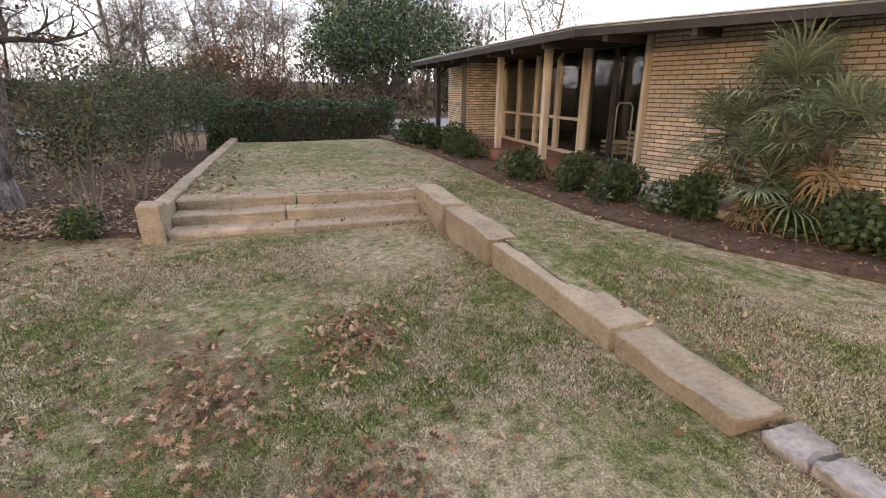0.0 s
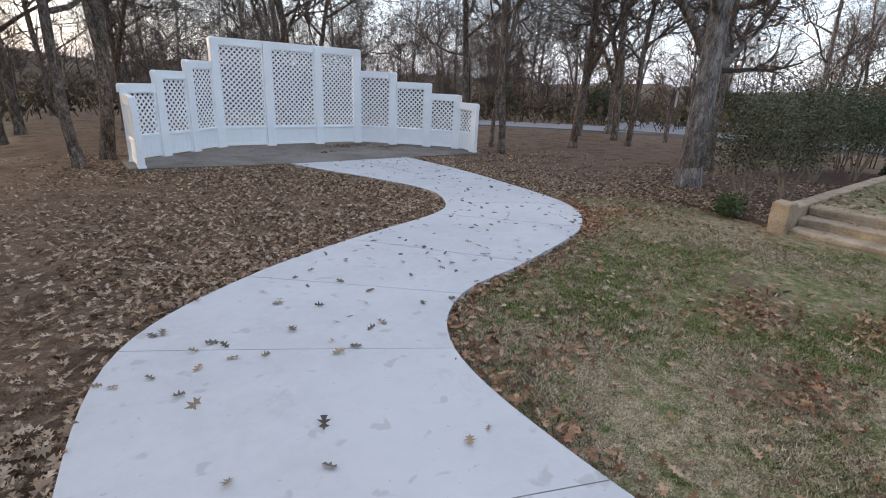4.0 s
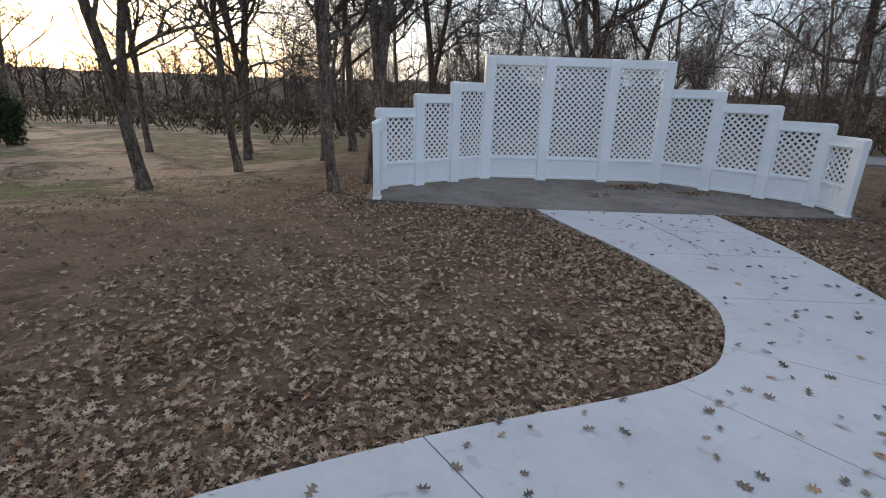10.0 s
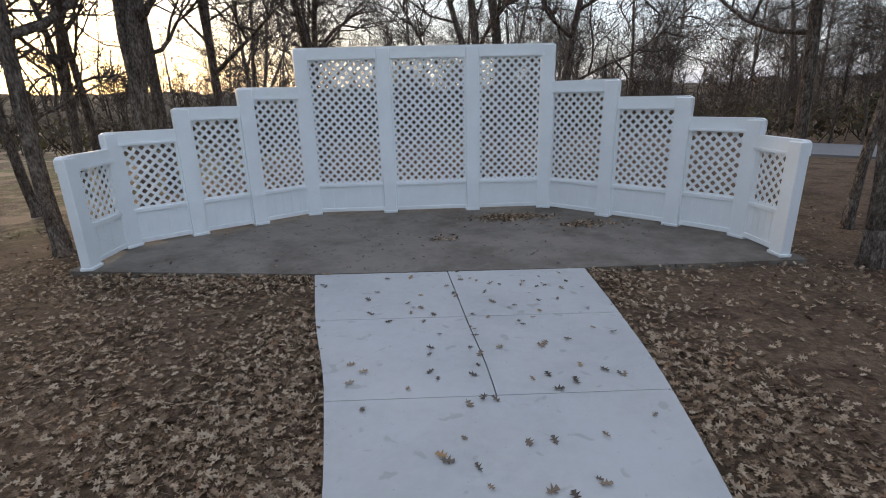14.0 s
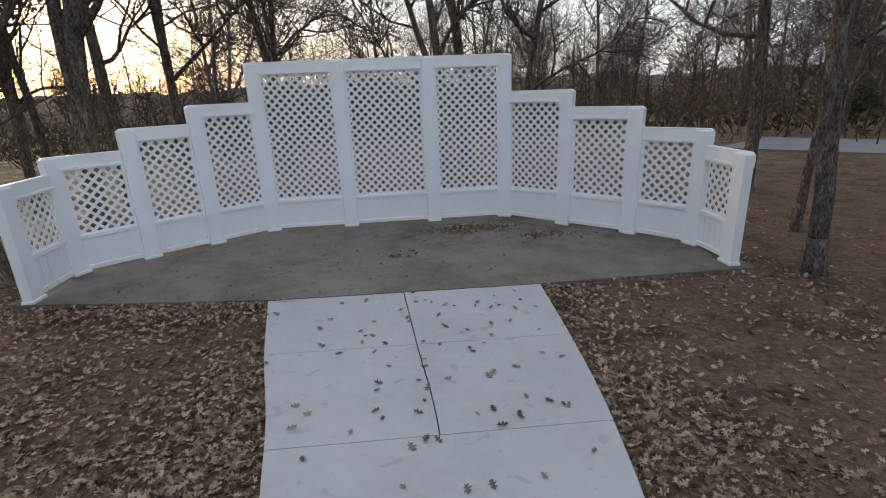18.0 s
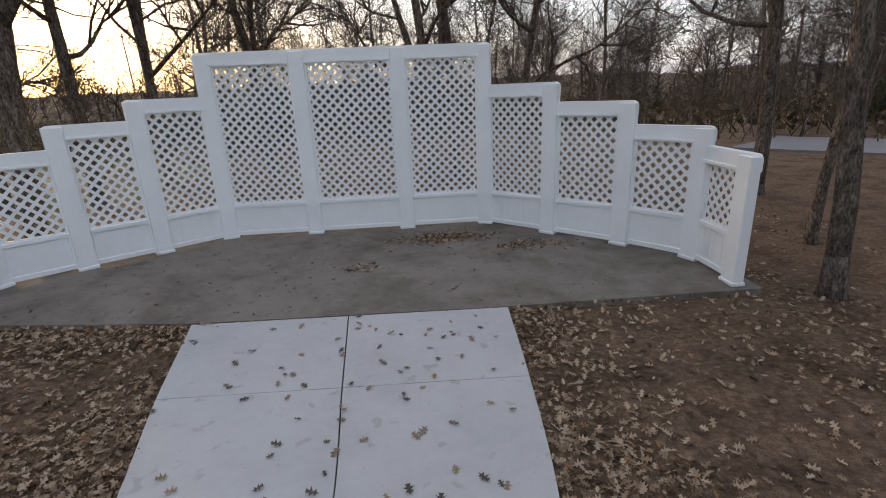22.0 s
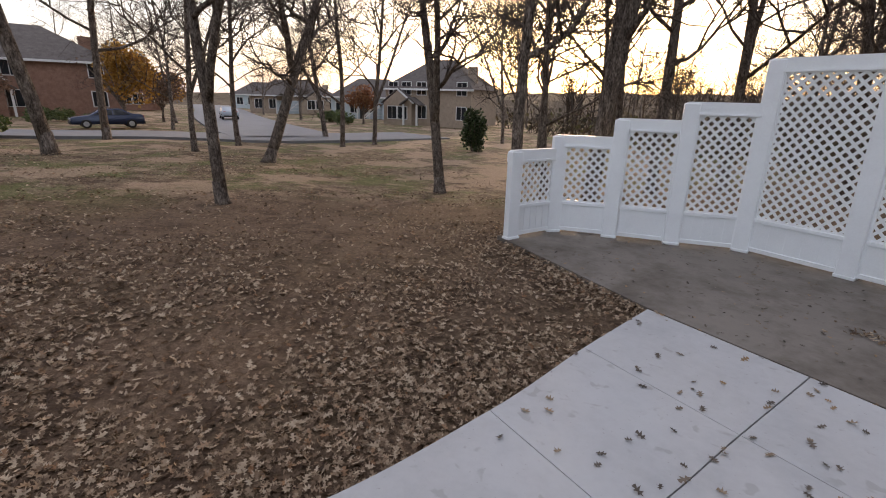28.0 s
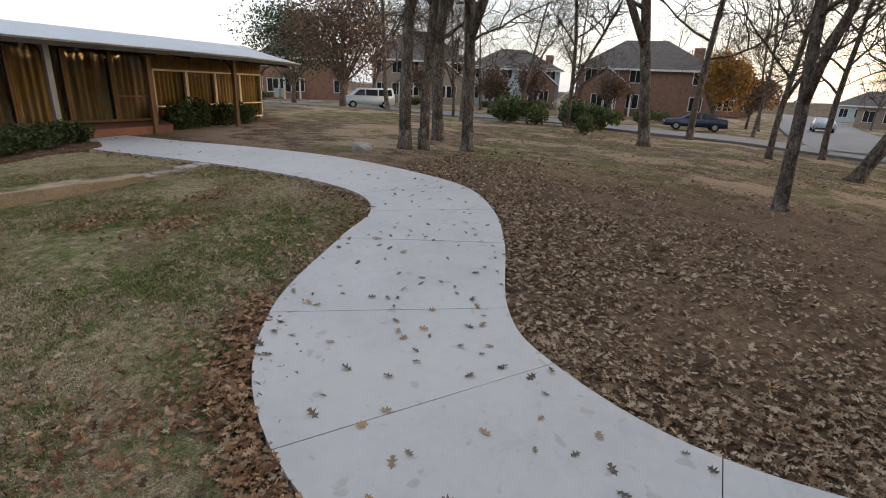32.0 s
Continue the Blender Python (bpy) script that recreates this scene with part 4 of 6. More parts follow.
        root = thing("screen_post", "square white vinyl post of the lattice screen on the slab", "post", "lattice screen posts", (x, y, 0), ang)
        part("shaft", MB().box(-0.135, 0.135, -0.105, 0.045, 0.02, tall, None, 0.012), M["white"], root)
        part("foot", MB().box(-0.15, 0.15, -0.125, 0.06, 0.0, 0.05, None, 0.008), M["white"], root)


build_screen()


# ---------------------------------------------------------------- trees
def grow(seed, height, r0, lean=(0, 0), fork=0.0, levels=4, limbs=8, first=0.22, spread=1.0, twigs=4):
    """Trunk and crown meshes of a bare tree that stands at the origin."""
    r = random.Random(seed)
    trunk, crown = MB(), MB()

    def branch(p, d, rad, length, level, mb, up):
        n = (9, 6, 5, 4, 3)[level] if level < 5 else 3
        pts, rads = [p.copy()], [rad]
        d = d.normalized()
        for i in range(n):
            w = (0.07, 0.30, 0.36, 0.42, 0.45)[min(level, 4)]
            d = (d + Vector((r.uniform(-w, w), r.uniform(-w, w), r.uniform(-w, w) + up))).normalized()
            p = p + d * (length / n)
            pts.append(p.copy())
            rads.append(max(rad * (1 - (0.72 if level else 0.62) * (i + 1) / n), 0.004))
        mb.tube(pts, rads, (9, 6, 5, 3, 3)[min(level, 4)], cap=level < 2)
        return pts, rads

    base = Vector((0, 0, -0.15))
    d0 = Vector((lean[0], lean[1], 1))
    flare = [(base, d0)]
    stems = [branch(base, d0, r0, height, 0, trunk, 0.02)]
    trunk.tube([base, base + d0 * 0.25, base + d0 * 0.7], [r0 * 1.55, r0 * 1.18, r0 * 0.96], 9)
    if fork:
        pts, rads = stems[0]
        k = max(2, int(fork * 9))
        stems.append(branch(pts[k], Vector((r.uniform(-0.6, 0.6), r.uniform(-0.6, 0.6), 1)), rads[k] * 0.8, height * (1 - fork), 0, trunk, 0.03))
    jobs = []
    for pts, rads in stems:
        for k in range(limbs):
            f = first + (1 - first) * (k + r.random() * 0.8) / limbs
            idx = min(f * (len(pts) - 1), len(pts) - 1.01)
            i = int(idx)
            p = pts[i].lerp(pts[i + 1], idx - i)
            a = k * 2.4 + r.uniform(-0.6, 0.6)
            tilt = r.uniform(0.25, 0.9)
            d = Vector((math.cos(a), math.sin(a), tilt))
            jobs.append((p, d, rads[i] * r.uniform(0.40, 0.62), height * spread * r.uniform(0.22, 0.42) * (1.15 - 0.6 * f), 1))
    while jobs:
        p, d, rad, length, level = jobs.pop()
        pts, rads = branch(p, d, rad, length, level, trunk if level == 1 else crown, 0.05 if level < 3 else 0.02)
        if level >= levels:
            continue
        count = (0, 7, 6, twigs)[level]
        for k in range(count):
            f = 0.2 + 0.8 * (k + r.random()) / count
            idx = min(f * (len(pts) - 1), len(pts) - 1.01)
            i = int(idx)
            q = pts[i].lerp(pts[i + 1], idx - i)
            ax = (pts[i + 1] - pts[i]).normalized()
            side = Vector((r.uniform(-1, 1), r.uniform(-1, 1), r.uniform(-0.5, 0.9)))
            side = (side - ax * side.dot(ax)).normalized()
            jobs.append((q, ax * 0.55 + side, max(rads[i] * 0.7, 0.007), length * r.uniform(0.4, 0.62), level + 1))
    return trunk, crown


def leaf_shape(mb, p, n, up, size, curl=0.2, wide=0.45):
    """A small folded leaf of two faces."""
    side = n.cross(up)
    if side.length < 1e-3:
        side = Vector((1, 0, 0))
    side.normalize()
    a, b = p, p + up * size
    mid = p + up * (size * 0.5) - n * (size * curl * 0.3)
    k = len(mb.v)
    mb.v += [tuple(a), tuple(mid + side * size * wide + n * size * curl * 0.5), tuple(b), tuple(mid - side * size * wide + n * size * curl * 0.5)]
    mb.f += [(k, k + 1, k + 2), (k, k + 2, k + 3)]


def leaf_cloud(seed, count, shape, size, lumps=9, hollow=0.55):
    """Leaves gathered in clumps over a lumpy body; shape gives the half axes."""
    r = random.Random(seed)
    mb = MB()
    cen = []
    for _ in range(lumps):
        v = Vector((r.gauss(0, 1), r.gauss(0, 1), r.gauss(0, 1))).normalized() * r.uniform(0.3, 0.72)
        cen.append((v, r.uniform(0.3, 0.5)))
    for _ in range(count):
        c, rad = r.choice(cen)
        v = Vector((r.gauss(0, 1), r.gauss(0, 1), r.gauss(0, 1))).normalized()
        p = c + v * rad * (hollow + (1 - hollow) * r.random() ** 0.5) * r.choice((1, 1, 1, 1.15))
        q = Vector((p.x * shape[0], p.y * shape[1], p.z * shape[2]))
        up = (v + Vector((r.uniform(-1, 1), r.uniform(-1, 1), r.uniform(-0.6, 1)))).normalized()
        n = Vector((r.uniform(-1, 1), r.uniform(-1, 1), r.uniform(-0.2, 1))).normalized()
        leaf_shape(mb, q, n, up, size * r.uniform(0.6, 1.3))
    return mb


TREE_LABEL = "bare grey-brown oak with crooked winter branches, rooted in leaf litter"
variants = []
for i in range(8):
    t, c = grow(100 + i, 11.5 + (i % 3), 0.135 + 0.02 * (i % 3), ((i % 3 - 1) * 0.06, (i % 2) * 0.06 - 0.03), 0.3 if i % 2 else 0.0, 4, 11, 0.20 + 0.03 * (i % 3), 1.25)
    variants.append((t.mesh("trunk", M["bark"], True), c.mesh("crown", M["twig"])))

dry_leaves = {}
for i in (1, 2, 4, 6, 7):
    me, r, mb = variants[i][1], random.Random(900 + i), MB()
    for _ in range(1500):
        leaf_shape(mb, me.vertices[r.randrange(len(me.vertices))].co.copy(), Vector((r.uniform(-1, 1), r.uniform(-1, 1), 0.5)).normalized(), Vector((r.uniform(-1, 1), r.uniform(-1, 1), r.uniform(-1, 0.5))).normalized(), r.uniform(0.05, 0.11))
    dry_leaves[i] = mb.mesh("leaves", M["rustpale"])


def set_tree(x, y, k, scale=1.0, rot=0.0, label=TREE_LABEL, z=None):
    root = thing("tree", label, "tree", "bare trees", (x, y, gz(x, y) - 0.05 if z is None else z), rot)
    root.scale = (scale, scale, scale)
    part("trunk", variants[k % 8][0], None, root)
    cr = part("crown", variants[k % 8][1], None, root)
    if k % 8 in dry_leaves:
        part("leaves", dry_leaves[k % 8], None, cr, kind="stuff")
    return root


def own_tree(x, y, seed, height, r0, label, lean=(0, 0), fork=0.0, limbs=8, first=0.25, leaves=None, spread=1.0):
    root = thing("tree", label, "tree", "bare trees", (x, y, gz(x, y) - 0.05))
    t, c = grow(seed, height, r0, lean, fork, 4, limbs, first, spread)
    part("trunk", t, M["oakbark"] if r0 > 0.25 else M["bark"], root, smooth=True)
    cr = part("crown", c, M["twig"], root)
    if leaves:
        mat, count, size = leaves
        r, mb = random.Random(seed), MB()
        for _ in range(count):
            v = Vector(c.v[r.randrange(len(c.v))])
            leaf_shape(mb, v, Vector((r.uniform(-1, 1), r.uniform(-1, 1), 0.5)).normalized(), Vector((r.uniform(-1, 1), r.uniform(-1, 1), r.uniform(-1, 0.5))).normalized(), size * r.uniform(0.6, 1.3))
        part("leaves", mb, M[mat], cr, kind="stuff")
    return root


own_tree(5.0, -12.2, 11, 12, 0.29, "large rough-barked oak with a few russet leaves, in a soil bed", (0.02, 0.0), 0.45, 9, 0.22, ("russet", 900, 0.12))
own_tree(9.2, -10.7, 12, 12, 0.24, "russet-leaved oak beside the large oak", (0.05, 0.05), 0.3, 9, 0.2, ("russet", 2600, 0.13))
own_tree(6.15, -4.6, 23, 12, 0.135, "straight grey-barked slender bare oak near the screen", (-0.07, 0.0), 0.45, 9, 0.28)
own_tree(7.6, -2.5, 20, 11, 0.095, "slender bare oak on bare soil near the screen", (0.02, 0.03), 0.0, 8, 0.3)
own_tree(-6.65, -2.35, 14, 12, 0.14, "dark slender bare oak beside the lattice screen", (-0.03, 0.02), 0.0, 8, 0.3)
own_tree(-5.9, -0.8, 15, 13, 0.19, "thick leaning bare oak behind the lattice screen", (0.05, 0.05), 0.3, 8, 0.3)
own_tree(-12.4, -0.6, 16, 11, 0.185, "dark forked oak standing in dry grass", (-0.10, -0.02), 0.3, 8, 0.3)
own_tree(-11.0, -7.8, 17, 11, 0.15, "slender straight dark oak in leaf litter", (-0.02, -0.10), 0.3, 8, 0.35)
own_tree(-20.8, -4.2, 18, 12, 0.25, "oak leaning steeply over dry grass", (0.05, 0.36), 0.4, 8, 0.3)
for i, (x, y, s, lab) in enumerate(((-12.0, -16.2, 1.2, "stout straight bare oak near the path"), (-10.45, -17.55, 1.05, "leaning bare oak in a cluster by the path"), (-10.85, -17.1, 1.15, "bare oak in a cluster by the path"),
                                    (-13.7, -18.1, 1.3, TREE_LABEL), (-23.5, -11.9, 1.5, "stout forked bare oak on the dry lawn"))):
    set_tree(x, y, i + 1, s, 70.0 * i, lab)
for i, (x, y) in enumerate(((-25.0, -22.2), (-31.0, -17.3), (-33.0, -10.0), (-24.2, -6.6), (-29.5, -3.6), (-36.0, 4.2), (-29.3, 2.8), (-30.3, 5.6), (-11.1, 3.1), (-12.1, 6.8), (-8.5, 5.6), (-17.5, 9.0), (-13.0, 9.5),
                            (11.0, -4.1), (17.0, 0.0), (16.5, -2.6), (14.4, -4.7), (20.5, 0.5), (9.5, 1.5), (1.7, 5.2), (2.6, 6.6), (-4.2, 9.5), (5.6, 10.0), (-8.0, 9.4))):
    set_tree(x, y, i, 0.95 + 0.3 * random.Random(i).random(), 47.0 * i)
# the wood behind the screen
r = random.Random(5)
k = 0
while k < 46:
    x, y = r.uniform(-45, 50), r.uniform(14, 62)
    if x < -16 and y < 26 + 0.35 * x:
        continue
    if x < -22 and y < 34:
        continue
    set_tree(x, y, k, r.uniform(0.85, 1.25), r.uniform(0, 360))
    k += 1
for x, y in ((24, 14), (28, 9), (33, 12), (38, 4), (42, -4), (44, -14), (30, 18), (36, 20), (46, 8), (48, -22), (40, -30), (34, -38), (50, -34)):
    set_tree(x, y, k, r.uniform(0.9, 1.3), r.uniform(0, 360))
    k += 1


# ---------------------------------------------------------------- shrubs, hedge, palm, evergreen trees
shrub_mesh = [leaf_cloud(30 + i, 1500, (0.42, 0.42, 0.36), 0.06, 10).mesh("foliage", M["shrub"]) for i in range(3)]
stem_mb = MB()
for i in range(7):
    a = i * 0.9
    stem_mb.tube([(0.03 * math.cos(a), 0.03 * math.sin(a), -0.3), (0.12 * math.cos(a), 0.12 * math.sin(a), -0.05), (0.24 * math.cos(a), 0.24 * math.sin(a), 0.15)], [0.012, 0.009, 0.005], 4)
stem_mesh = stem_mb.mesh("stems", M["twig"])


def shrub(x, y, z, s=1.0, sz=1.0, k=0, label="clipped green evergreen shrub in the mulch bed", group="bed shrubs"):
    root = thing("shrub", label, "shrub", group, (x, y, z + 0.30 * sz), 70.0 * k)
    root.scale = (s, s, sz)
    part("foliage", shrub_mesh[k % 3], None, root)
    part("stem_clump", stem_mesh, None, root)


for i, (x, y, s) in enumerate(((10.6, -20.5, 1.1), (9.6, -20.6, 1.2), (8.5, -20.9, 1.2), (7.2, -21.05, 1.15), (6.2, -21.0, 0.9), (3.05, -20.95, 1.0), (1.95, -21.35, 0.95), (1.05, -21.45, 0.95), (0.1, -21.7, 1.05),
                               (-0.85, -22.2, 0.95), (-1.55, -22.35, 1.0), (-2.1, -22.6, 0.95), (-2.7, -22.7, 1.0), (-3.3, -23.1, 0.95), (-3.85, -23.3, 1.0), (-4.4, -23.6, 0.9), (-4.9, -23.8, 0.85))):
    shrub(x, y, 0.68, s * 1.12, s, i)
for i, (x, y, s) in enumerate(((-9.1, -25.4, 1.3), (-10.0, -25.7, 1.5), (-11.0, -26.1, 1.4), (-12.0, -26.1, 1.2), (-13.0, -26.6, 1.1))):
    shrub(x, y, 0.6, s, s * 1.15, i, "loose green evergreen shrub beside the porch", "porch shrubs")
shrub(2.45, -14.2, 0.28, 0.85, 0.7, 1, "low dark green shrub under a crape myrtle", "porch shrubs")


def build_hedge():
    root = thing("hedge", "long clipped dark green hedge at the terrace end", "hedge", at=(13.8, -17.5, 0.3), rz=11.0)
    r, mb = random.Random(3), MB()
    for _ in range(9000):
        face = r.random()
        p = Vector((r.uniform(-0.8, 0.8), r.uniform(-3.1, 3.1), r.uniform(0.0, 1.55)))
        if face < 0.45:
            p.x = r.choice((-0.8, 0.8, -0.8)) + r.uniform(-0.14, 0.14)
        elif face < 0.8:
            p.z = 1.5 + r.uniform(-0.16, 0.12)
        else:
            p.y = r.choice((-3.1, 3.1)) + r.uniform(-0.14, 0.14)
        p += Vector((noise.noise(p * 1.3), noise.noise(p * 1.3 + Vector((9, 0, 0))), noise.noise(p * 1.1 + Vector((0, 7, 0))))) * 0.16
        leaf_shape(mb, p, Vector((r.uniform(-1, 1), r.uniform(-1, 1), r.uniform(0, 1))).normalized(), Vector((r.uniform(-1, 1), r.uniform(-1, 1), r.uniform(-0.4, 1))).normalized(), r.uniform(0.06, 0.13))
    part("foliage", mb, M["evergreen"], root)
    # solid brown filler box added inside the leaves; no branches are built
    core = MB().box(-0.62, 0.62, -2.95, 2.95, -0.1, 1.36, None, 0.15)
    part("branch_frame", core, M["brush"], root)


build_hedge()


def myrtle(x, y, h, seed, wide, mat="olive", leaves=2400, label="multi-stemmed crape myrtle with thin olive leaves in the soil bed"):
    root = thing("crape_myrtle", label, "shrub", "crape myrtles", (x, y, gz(x, y) - 0.02))
    r = random.Random(seed)
    tips = []
    for i in range(7):
        st = MB()
        a, top = i * 0.9 + r.random(), h * r.uniform(0.55, 0.8)
        pts, p = [], Vector((0.08 * math.cos(a), 0.08 * math.sin(a), 0))
        out = r.uniform(0.25, 0.6) * wide
        for k in range(6):
            f = k / 5
            pts.append(p + Vector((math.cos(a) * out * f ** 1.3 + r.uniform(-0.03, 0.03), math.sin(a) * out * f ** 1.3 + r.uniform(-0.03, 0.03), top * f)))
        st.tube(pts, [0.026 * (1 - 0.7 * k / 5) for k in range(6)], 5)
        tips.append(pts[-1])
        for _ in range(5):
            q = pts[r.randrange(2, 6)]
            e = q + Vector((r.uniform(-0.5, 0.5) * wide, r.uniform(-0.5, 0.5) * wide, r.uniform(0.15, 0.6)))
            st.tube([q, q.lerp(e, 0.5) + Vector((0, 0, 0.05)), e], [0.010, 0.007, 0.003], 3, False)
            tips.append(e)
        part("stem", st, M["stem"], root, "pale smooth stem")
    mb = MB()
    for _ in range(leaves):
        t = r.choice(tips)
        p = t + Vector((r.gauss(0, 0.26) * wide, r.gauss(0, 0.26) * wide, r.gauss(0.05, 0.24)))
        if p.z < h * 0.32:
            continue
        leaf_shape(mb, p, Vector((r.uniform(-1, 1), r.uniform(-1, 1), r.uniform(0, 1))).normalized(), Vector((r.uniform(-1, 1), r.uniform(-1, 1), r.uniform(-0.8, 0.8))).normalized(), r.uniform(0.03, 0.065))
    part("foliage", mb, M[mat], root)


myrtle(3.4, -14.1, 2.05, 1, 0.8, leaves=4600)
myrtle(5.2, -14.25, 2.15, 2, 0.8, leaves=4600)
myrtle(8.9, -13.7, 2.7, 3, 1.2, leaves=8000)
myrtle(10.6, -14.2, 2.6, 4, 1.3, "evergreen", 8500, "dense dark green shrub on pale stems at the terrace end")
myrtle(12.4, -13.4, 2.8, 5, 1.4, "evergreen", 8500, "dense dark green shrub on pale stems at the terrace end")


def frond(mb, base, d, length, r, leaflets=17):
    """A fan frond: a stalk and a spread of narrow drooping blades."""
    d = d.normalized()
    tip = base + d * length * 0.45 + Vector((0, 0, -0.04))
    mb.tube([base, tip], [0.012, 0.008], 3, False)
    side = d.cross(Vector((0, 0, 1)))
    side = side.normalized() if side.length > 1e-3 else Vector((1, 0, 0))
    up = side.cross(d)
    for i in range(leaflets):
        a = radians(-105 + 210 * i / (leaflets - 1))
        e = (d * math.cos(a) + side * math.sin(a) + up * 0.12).normalized()
        ln = length * r.uniform(0.5, 0.68) * (0.75 + 0.25 * math.cos(a))
        w = side * math.cos(a) - d * math.sin(a)
        m1 = tip + e * ln * 0.55
        end = tip + e * ln + Vector((0, 0, -0.22 * ln * r.uniform(0.5, 1.6)))
        k = len(mb.v)
        mb.v += [tuple(tip), tuple(m1 + w * 0.013), tuple(m1 - w * 0.013), tuple(end)]
        mb.f += [(k, k + 1, k + 2), (k + 1, k + 3, k + 2)]


def build_palm():
    root = thing("palm", "shaggy green fan palm clump against the brick wall", "palm", at=(-0.55, -22.55, 0.7))
    r = random.Random(8)
    for i, (x, y, h) in enumerate(((0.1, 0.0, 1.5), (-0.55, 0.1, 1.05), (0.7, 0.15, 1.0), (-0.1, 0.35, 0.6))):
        st = part("trunk", MB().tube([(x * 0.35, y * 0.35, 0), (x * 0.7, y * 0.7, h * 0.5), (x, y, h)], [0.09, 0.085, 0.08], 8), M["bark"], root)
        gm, dm = MB(), MB()
        for k in range(30):
            el = r.uniform(-0.5, 1.4)
            a = r.uniform(0, 6.28)
            d = Vector((math.cos(a) * math.cos(el), math.sin(a) * math.cos(el), math.sin(el)))
            frond(gm, Vector((x, y, h)), d, r.uniform(0.75, 1.05), r)
        for k in range(7):
            a = r.uniform(0, 6.28)
            frond(dm, Vector((x, y, h)), Vector((math.cos(a) * 0.5, math.sin(a) * 0.5, -1)), r.uniform(0.6, 0.9), r, 11)
        part("fronds", gm, M["palm"], st)
        part("dead_fronds", dm, M["deadfrond"], st, "withered tan fronds")


build_palm()


def leafy_tree(x, y, z, trunk_h, rad, hgt, mat, label, seed, count, size, r0=0.3, lumps=16):
    root = thing("tree", label, "tree", "leafy trees", (x, y, z))
    r = random.Random(seed)
    tr = MB().tube([(0, 0, -0.3), (0.05, 0, trunk_h * 0.5), (0.0, 0.1, trunk_h), (0.1, 0.1, trunk_h + hgt * 0.6)], [r0 * 1.3, r0, r0 * 0.85, r0 * 0.35], 9)
    for i in range(11):
        a = i * 2.4
        tr.tube([(0, 0, trunk_h * r.uniform(0.8, 1.2)), (rad * 0.35 * math.cos(a), rad * 0.35 * math.sin(a), trunk_h + hgt * r.uniform(0.2, 0.45)), (rad * 0.75 * math.cos(a), rad * 0.75 * math.sin(a), trunk_h + hgt * r.uniform(0.3, 0.8))], [r0 * 0.45, r0 * 0.25, 0.03], 5, False)
    part("trunk", tr, M["bark"], root, smooth=True)
    mb = leaf_cloud(seed, count, (rad, rad, hgt * 0.5), size, lumps, 0.35)
    mb.v = [(a, b, c + trunk_h + hgt * 0.5) for a, b, c in mb.v]
    part("crown", mb, M[mat], root)


leafy_tree(31.0, -23.6, -0.6, 2.2, 6.6, 7.6, "evergreen", "broad dark evergreen oak with a dense crown", 1, 17000, 0.21, 0.4, 26)
leafy_tree(30, -30, -0.6, 2.0, 3.0, 4.5, "olive", "small yellow-green tree behind the pavilion", 2, 2500, 0.3)
leafy_tree(44, -10, -0.9, 1.5, 5.0, 6.0, "rustpale", "faded rust-brown oak beyond the drive", 3, 3500, 0.3)
for i, (x, y, h) in enumerate(((31, 8, 3.0), (35, 12, 2.6), (38, 1, 3.2), (27, 17, 2.6), (33, -4, 2.4))):
    leafy_tree(x, y, gz(x, y), 0.3, h * 0.75, h, "olive", "yellow-green shrub at the edge of the wood", 70 + i, 1800, 0.2, 0.08, 16)
leafy_tree(34.5, -15.6, -0.6, 1.3, 2.6, 4.2, "rustpale", "faded rust-brown oak beyond the hedge", 4, 2600, 0.18)


# ---------------------------------------------------------------- streets, houses, cars
def ribbon(name, line, width, label, category, lift=0.03, mat="road"):
    pts = catmull(line, 8)
    mb = MB()
    for i, p in enumerate(pts):
        d = (pts[min(i + 1, len(pts) - 1)] - pts[max(i - 1, 0)]).normalized()
        s = Vector((-d.y, d.x)) * width / 2
        for q in (p + s, p - s):
            mb.v.append((q.x, q.y, gz(q.x, q.y) + lift))
            mb.v.append((q.x, q.y, gz(q.x, q.y) - 0.5))
    for i in range(len(pts) - 1):
        a = 4 * i
        mb.f += [(a, a + 2, a + 6, a + 4), (a, a + 4, a + 5, a + 1), (a + 2, a + 3, a + 7, a + 6)]
    solid(name, mb, M[mat], label, category, "structure")


ribbon("street", [(-24, -75), (-31, -58), (-37, -44), (-39.5, -28), (-38, -14), (-36.5, -5), (-36, 4), (-37.5, 14)], 7.0, "pale concrete residential street", "street", 0.10)
ribbon("street", [(-36, 1.5), (-50, 2.0), (-72, 4.0), (-100, 8.0), (-150, 14.0)], 8.5, "pale concrete side street running away between houses", "street", 0.12)
ribbon("drive", [(17, 12), (24, 2), (26.5, -6), (25, -16), (21, -26), (20, -45)], 5.8, "pale concrete drive beside the wood", "drive", 0.06)
ribbon("drive", [(26, 0), (36, 5), (52, 8), (80, 8)], 7.0, "pale concrete drive among trees", "drive", 0.07)
ribbon("drive", [(25, -20), (17, -23.5), (14, -27)], 3.5, "pale concrete spur beside the pavilion", "drive", 0.08)
ribbon("kerb", [(22.3, 2.0), (22.6, -5), (21.2, -14)], 0.18, "low concrete kerb along the drive", "kerb", 0.17)


